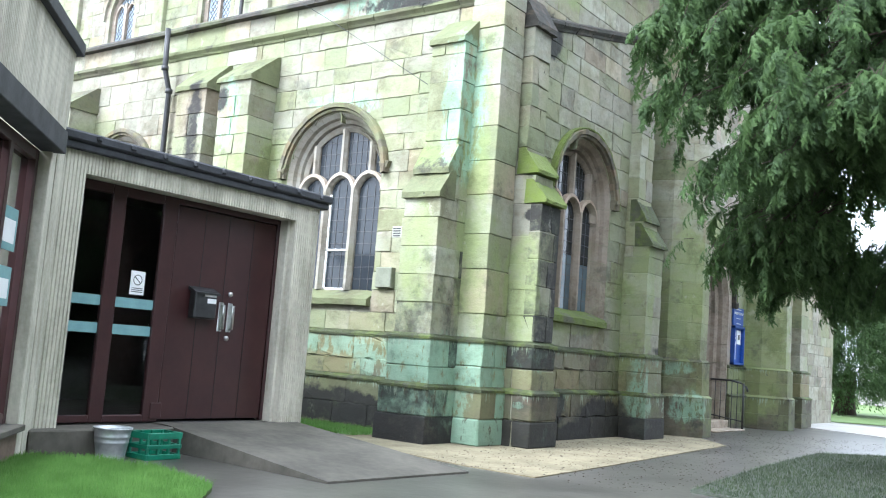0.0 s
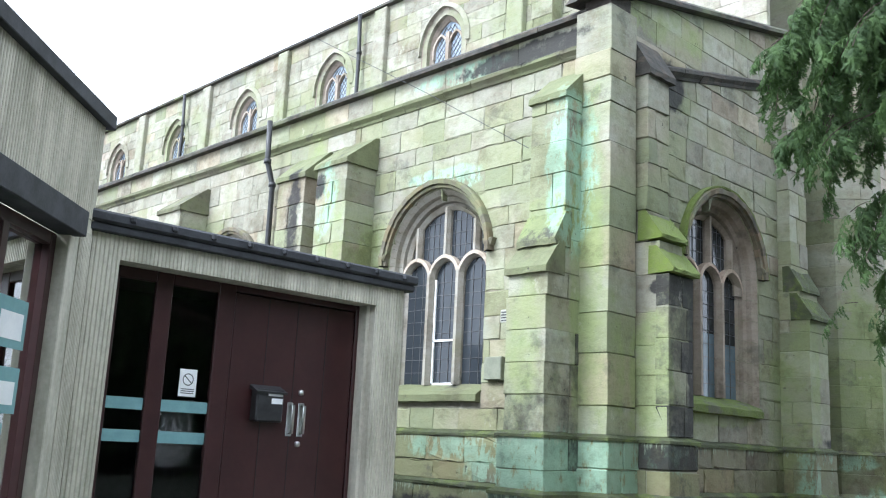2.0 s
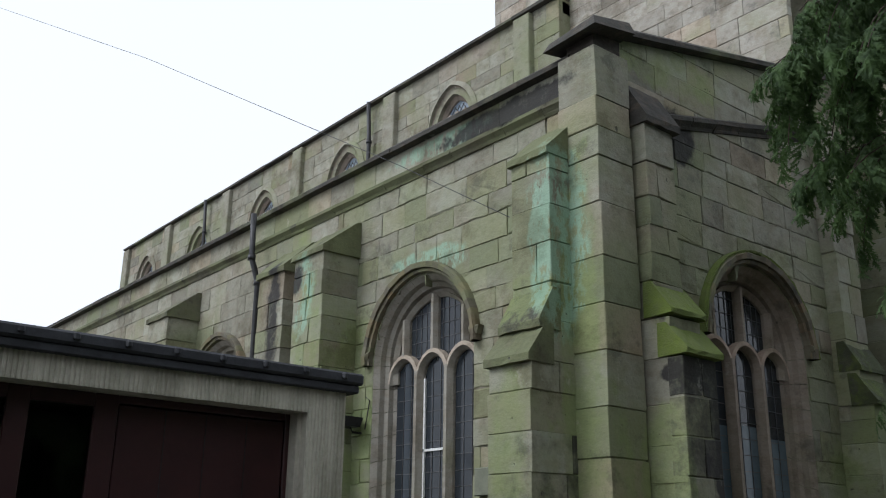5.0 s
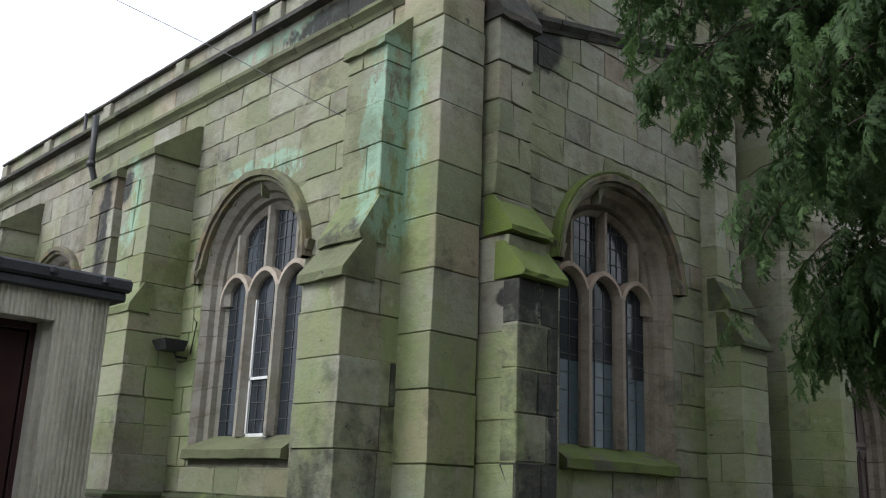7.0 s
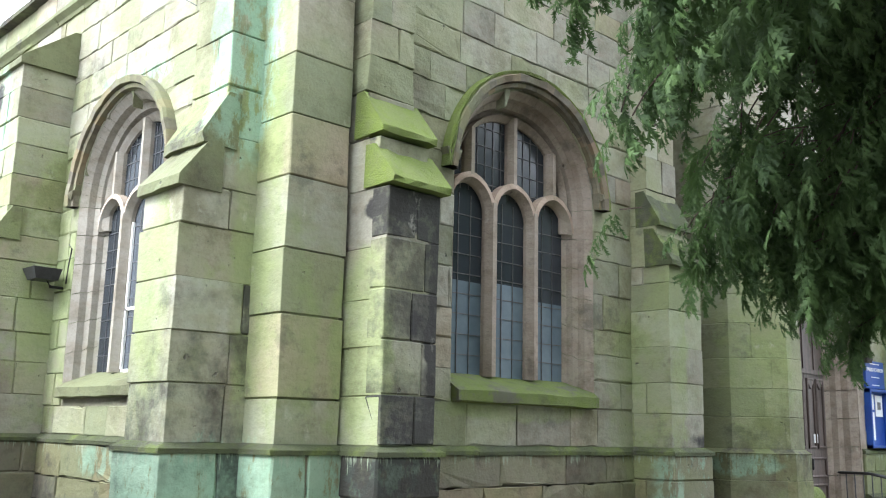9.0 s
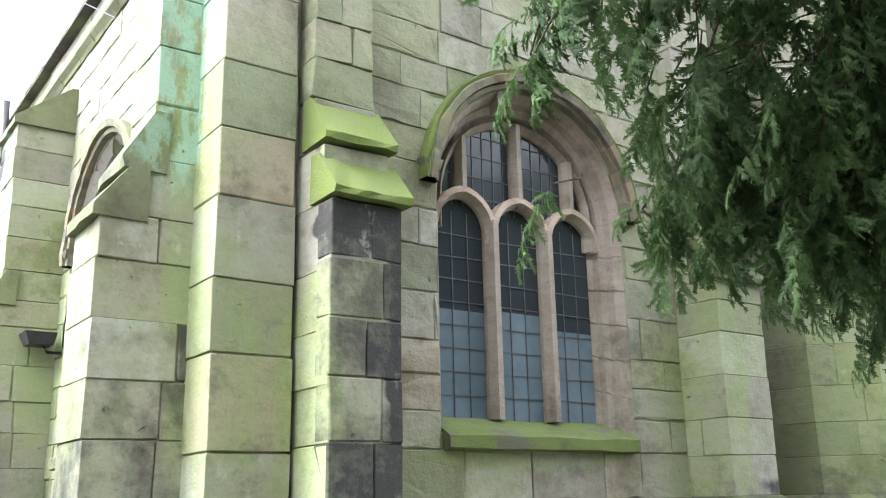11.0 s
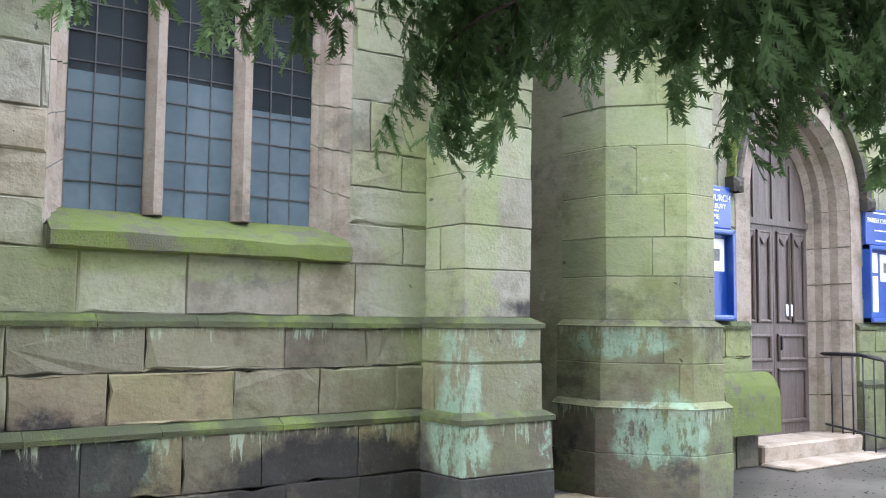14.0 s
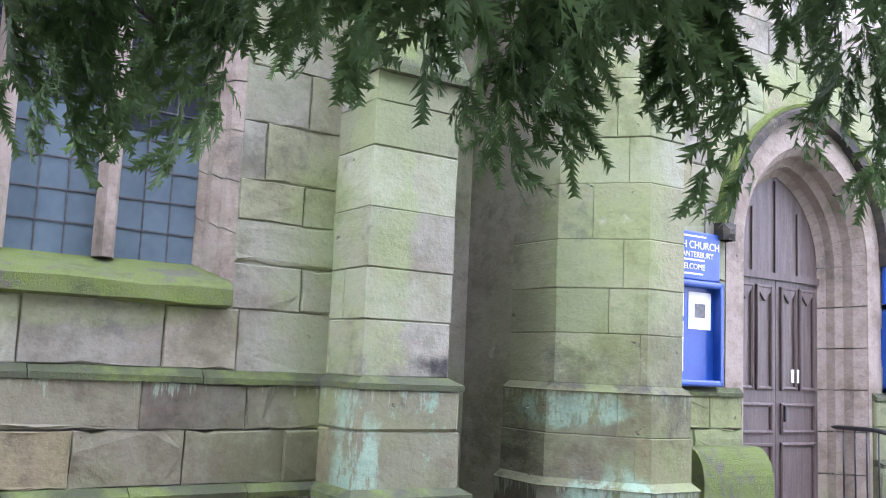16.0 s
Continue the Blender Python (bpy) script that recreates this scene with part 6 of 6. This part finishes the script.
def yew(name, label, base, boughs, seed, scale=1.0, templates=None):
    r = random.Random(seed)
    tree = thing(name, label, "tree", at=base)
    part("trunk", tube([(0, 0, -0.1), (0.06, 0.02, 0.8), (-0.04, 0.05, 2.0), (0.05, 0, 4.0), (0, 0.1, 7.0), (0.05, 0.0, 9.5)], [0.62, 0.5, 0.42, 0.32, 0.18, 0.05], 14).mesh("trunk", BARK, True), tree)
    chunks, stems = [], []
    for az, z0, reach, rise, drop, dense, low in boughs:
        az += r.uniform(-0.06, 0.06)
        out = Vector((math.cos(az), math.sin(az), 0))
        side = Vector((-out.y, out.x, 0))
        wob = r.uniform(-0.5, 0.5)
        def at(t):
            return out * reach * t + side * wob * math.sin(t * 2.6) * 0.6 + Vector((0, 0, z0 + rise * math.sin(t * math.pi * 0.6) - drop * t ** 3))
        pts = [at(i / 8 * 0.82) for i in range(9)]
        lift = max(hem(p.x, p.y) + 0.25 - p.z for p in pts[3:])
        if lift > 0:
            pts = [p + Vector((0, 0, lift * (i / 8) ** 2)) for i, p in enumerate(pts)]
        part("limb", tube([tuple(p) for p in pts], [0.06 * (1 - i / 8) + 0.005 for i in range(9)], 7).mesh("limb", BARK, True), tree)
        for _ in range(int(reach * 4.4 * dense)):
            t = (0.66 + 0.36 * r.random()) if low else 0.3 + 0.72 * r.random() ** 0.7
            p = at(t)
            sg = r.choice((-1, 1))
            l = r.uniform(0.4, 1.2)
            d = (out * r.uniform(0.2, 0.9) + side * sg * r.uniform(0.3, 1.0) + Vector((0, 0, r.uniform(-0.2, 0.2)))).normalized()
            q = Vector(p)
            heading = math.atan2(d.y, d.x)
            for i in range(max(3, int(l / 0.13))):
                d = (d + Vector((0, 0, -0.26))).normalized()
                q2 = q + d * 0.13
                if q2.z < hem(q2.x, q2.y) or math.hypot(q2.x, q2.y) > limit(math.atan2(q2.y, q2.x), q2.z):
                    break
                a, b = d.orthogonal().normalized() * 0.0045, d.cross(d.orthogonal().normalized()) * 0.0045
                for e0, e1 in ((a, b), (b, -a), (-a, -b), (-b, a)):
                    stems.append(((q + e0)[:], (q + e1)[:], (q2 + e1)[:]))
                    stems.append(((q + e0)[:], (q2 + e1)[:], (q2 + e0)[:]))
                q = q2
                tm = r.choice(FULL if low or q.z < 3.3 else templates)
                rot = Matrix.Rotation(heading + r.uniform(-0.9, 0.9), 3, "Z") @ Matrix.Rotation(r.uniform(0.5, 1.3), 3, "Y") @ Matrix.Rotation(r.uniform(-0.5, 0.5), 3, "X")
                chunks.append((tm @ np.array(rot).T) * scale * r.uniform(0.75, 1.15) + np.array(q))
    part("twig", soup("twig", np.array(stems, float), BARK), tree)["kind"] = "stuff"
    part("crown", soup("crown", np.concatenate(chunks), YEW), tree)
    return tree


TPL = sprays(5, 8, 0.021, 0.036)
FULL = sprays(40, 8, 0.0115, 0.031)
rb = random.Random(21)
boughs = []
for i in range(102):
    az = rb.uniform(3.0, 4.1)
    z0 = rb.uniform(3.0, 9.6)
    boughs.append((az, z0, limit(az, z0) * (1.0 - 0.035 * abs(z0 - 4.8)) * rb.uniform(0.78, 1.03), rb.uniform(0.2, 0.8), rb.uniform(0.7, 1.5), 1.0, 0))
for i in range(30):
    az = rb.uniform(1.9, 3.05)
    z0 = rb.uniform(4.3, 9.2)
    boughs.append((az, z0, limit(az, z0) * (1.0 - 0.035 * abs(z0 - 4.8)) * rb.uniform(0.75, 1.0), rb.uniform(0.2, 0.8), rb.uniform(0.5, 1.2), 0.55, 0))
for i in range(25):
    az = rb.uniform(2.42, 3.08)
    boughs.append((az, rb.uniform(2.6, 3.3), limit(az) * rb.uniform(0.82, 1.0), rb.uniform(0.15, 0.4), rb.uniform(0.4, 0.8), 0.85, 1))
for i in range(26):
    az = rb.uniform(3.05, 3.75)
    boughs.append((az, rb.uniform(2.7, 4.2), limit(az) * rb.uniform(0.85, 1.0), rb.uniform(0.2, 0.6), rb.uniform(0.5, 1.0), 0.8, 0))
for i in range(20):
    az = rb.uniform(3.18, 3.48)
    boughs.append((az, rb.uniform(2.7, 3.4), limit(az) * rb.uniform(0.8, 0.95), rb.uniform(0.15, 0.4), rb.uniform(0.5, 0.9), 0.6, 1))
for i in range(36):
    boughs.append((rb.uniform(-2.2, 1.9), rb.uniform(2.8, 8.5), rb.uniform(3.0, 4.5), 0.6, 1.0, 0.3, 0))
yew("yew_tree", "large dark green yew tree with low drooping boughs", (1.2, 12.5, 0.0), boughs, 4, 1.0, TPL)

# distant clipped yew and far houses
r2 = random.Random(9)
far = thing("clipped_yew", "dark rounded yew bush on a short trunk across the lawn", "tree", at=(-8.55, 39.3, 0))
part("trunk", tube([(0, 0, -0.05), (0, 0, 0.7), (0.1, 0, 1.6)], [0.45, 0.35, 0.3], 10).mesh("trunk", BARK, True), far)
chunks = []
for _ in range(2000):
    a, b = r2.uniform(0, 6.283), math.acos(r2.uniform(-0.75, 1))
    rad = 1.0 + 0.13 * math.sin(3 * a + 2 * b) + r2.uniform(-0.16, 0.06)
    p = np.array((1.9 * rad * math.sin(b) * math.cos(a), 1.9 * rad * math.sin(b) * math.sin(a), 2.5 + 2.1 * rad * math.cos(b)))
    rot = Matrix.Rotation(a + r2.uniform(-0.6, 0.6), 3, "Z") @ Matrix.Rotation(r2.uniform(-0.6, 0.8), 3, "Y")
    chunks.append((TPL[r2.randrange(6)][::4] @ np.array(rot).T) * 2.9 + p)
part("crown", soup("crown", np.concatenate(chunks), YEW), far)
for i, (x, y, k) in enumerate(((13, 4, 2.6), (16, 9.5, 3.2), (14, 16, 2.8), (17, 22, 3.3), (13, 28, 2.7), (12, -4, 2.6))):
    t = copy_thing(far, pose(x, y, 0, 0, 0, 70 * i) @ Matrix.Scale(k, 4))
    t["label"] = "tall dark yew at the churchyard edge"
house = thing("house", "pale distant house beyond the churchyard", "house", at=(-8.0, 66, 0))
bag = Bag()
bag.box(-5, 5, -3, 3, 0, 5)
part("wall", bag.mesh("wall", HOUSE), house)
bag = Bag()
bag.add([(-5.3, -3.3, 4.9), (5.3, -3.3, 4.9), (5.3, 3.3, 4.9), (-5.3, 3.3, 4.9), (-5.3, 0, 7.6), (5.3, 0, 7.6)], [(0, 1, 5, 4), (2, 3, 4, 5), (1, 2, 5), (3, 0, 4), (3, 2, 1, 0)])
part("roof", bag.mesh("roof", BRICK), house)
for x in (-3, 0, 3):
    bag = Bag()
    bag.box(x - 0.6, x + 0.6, -3.05, -2.9, 1.2, 2.6, 0.02)
    part("window", bag.mesh("window", QUARRY), house)
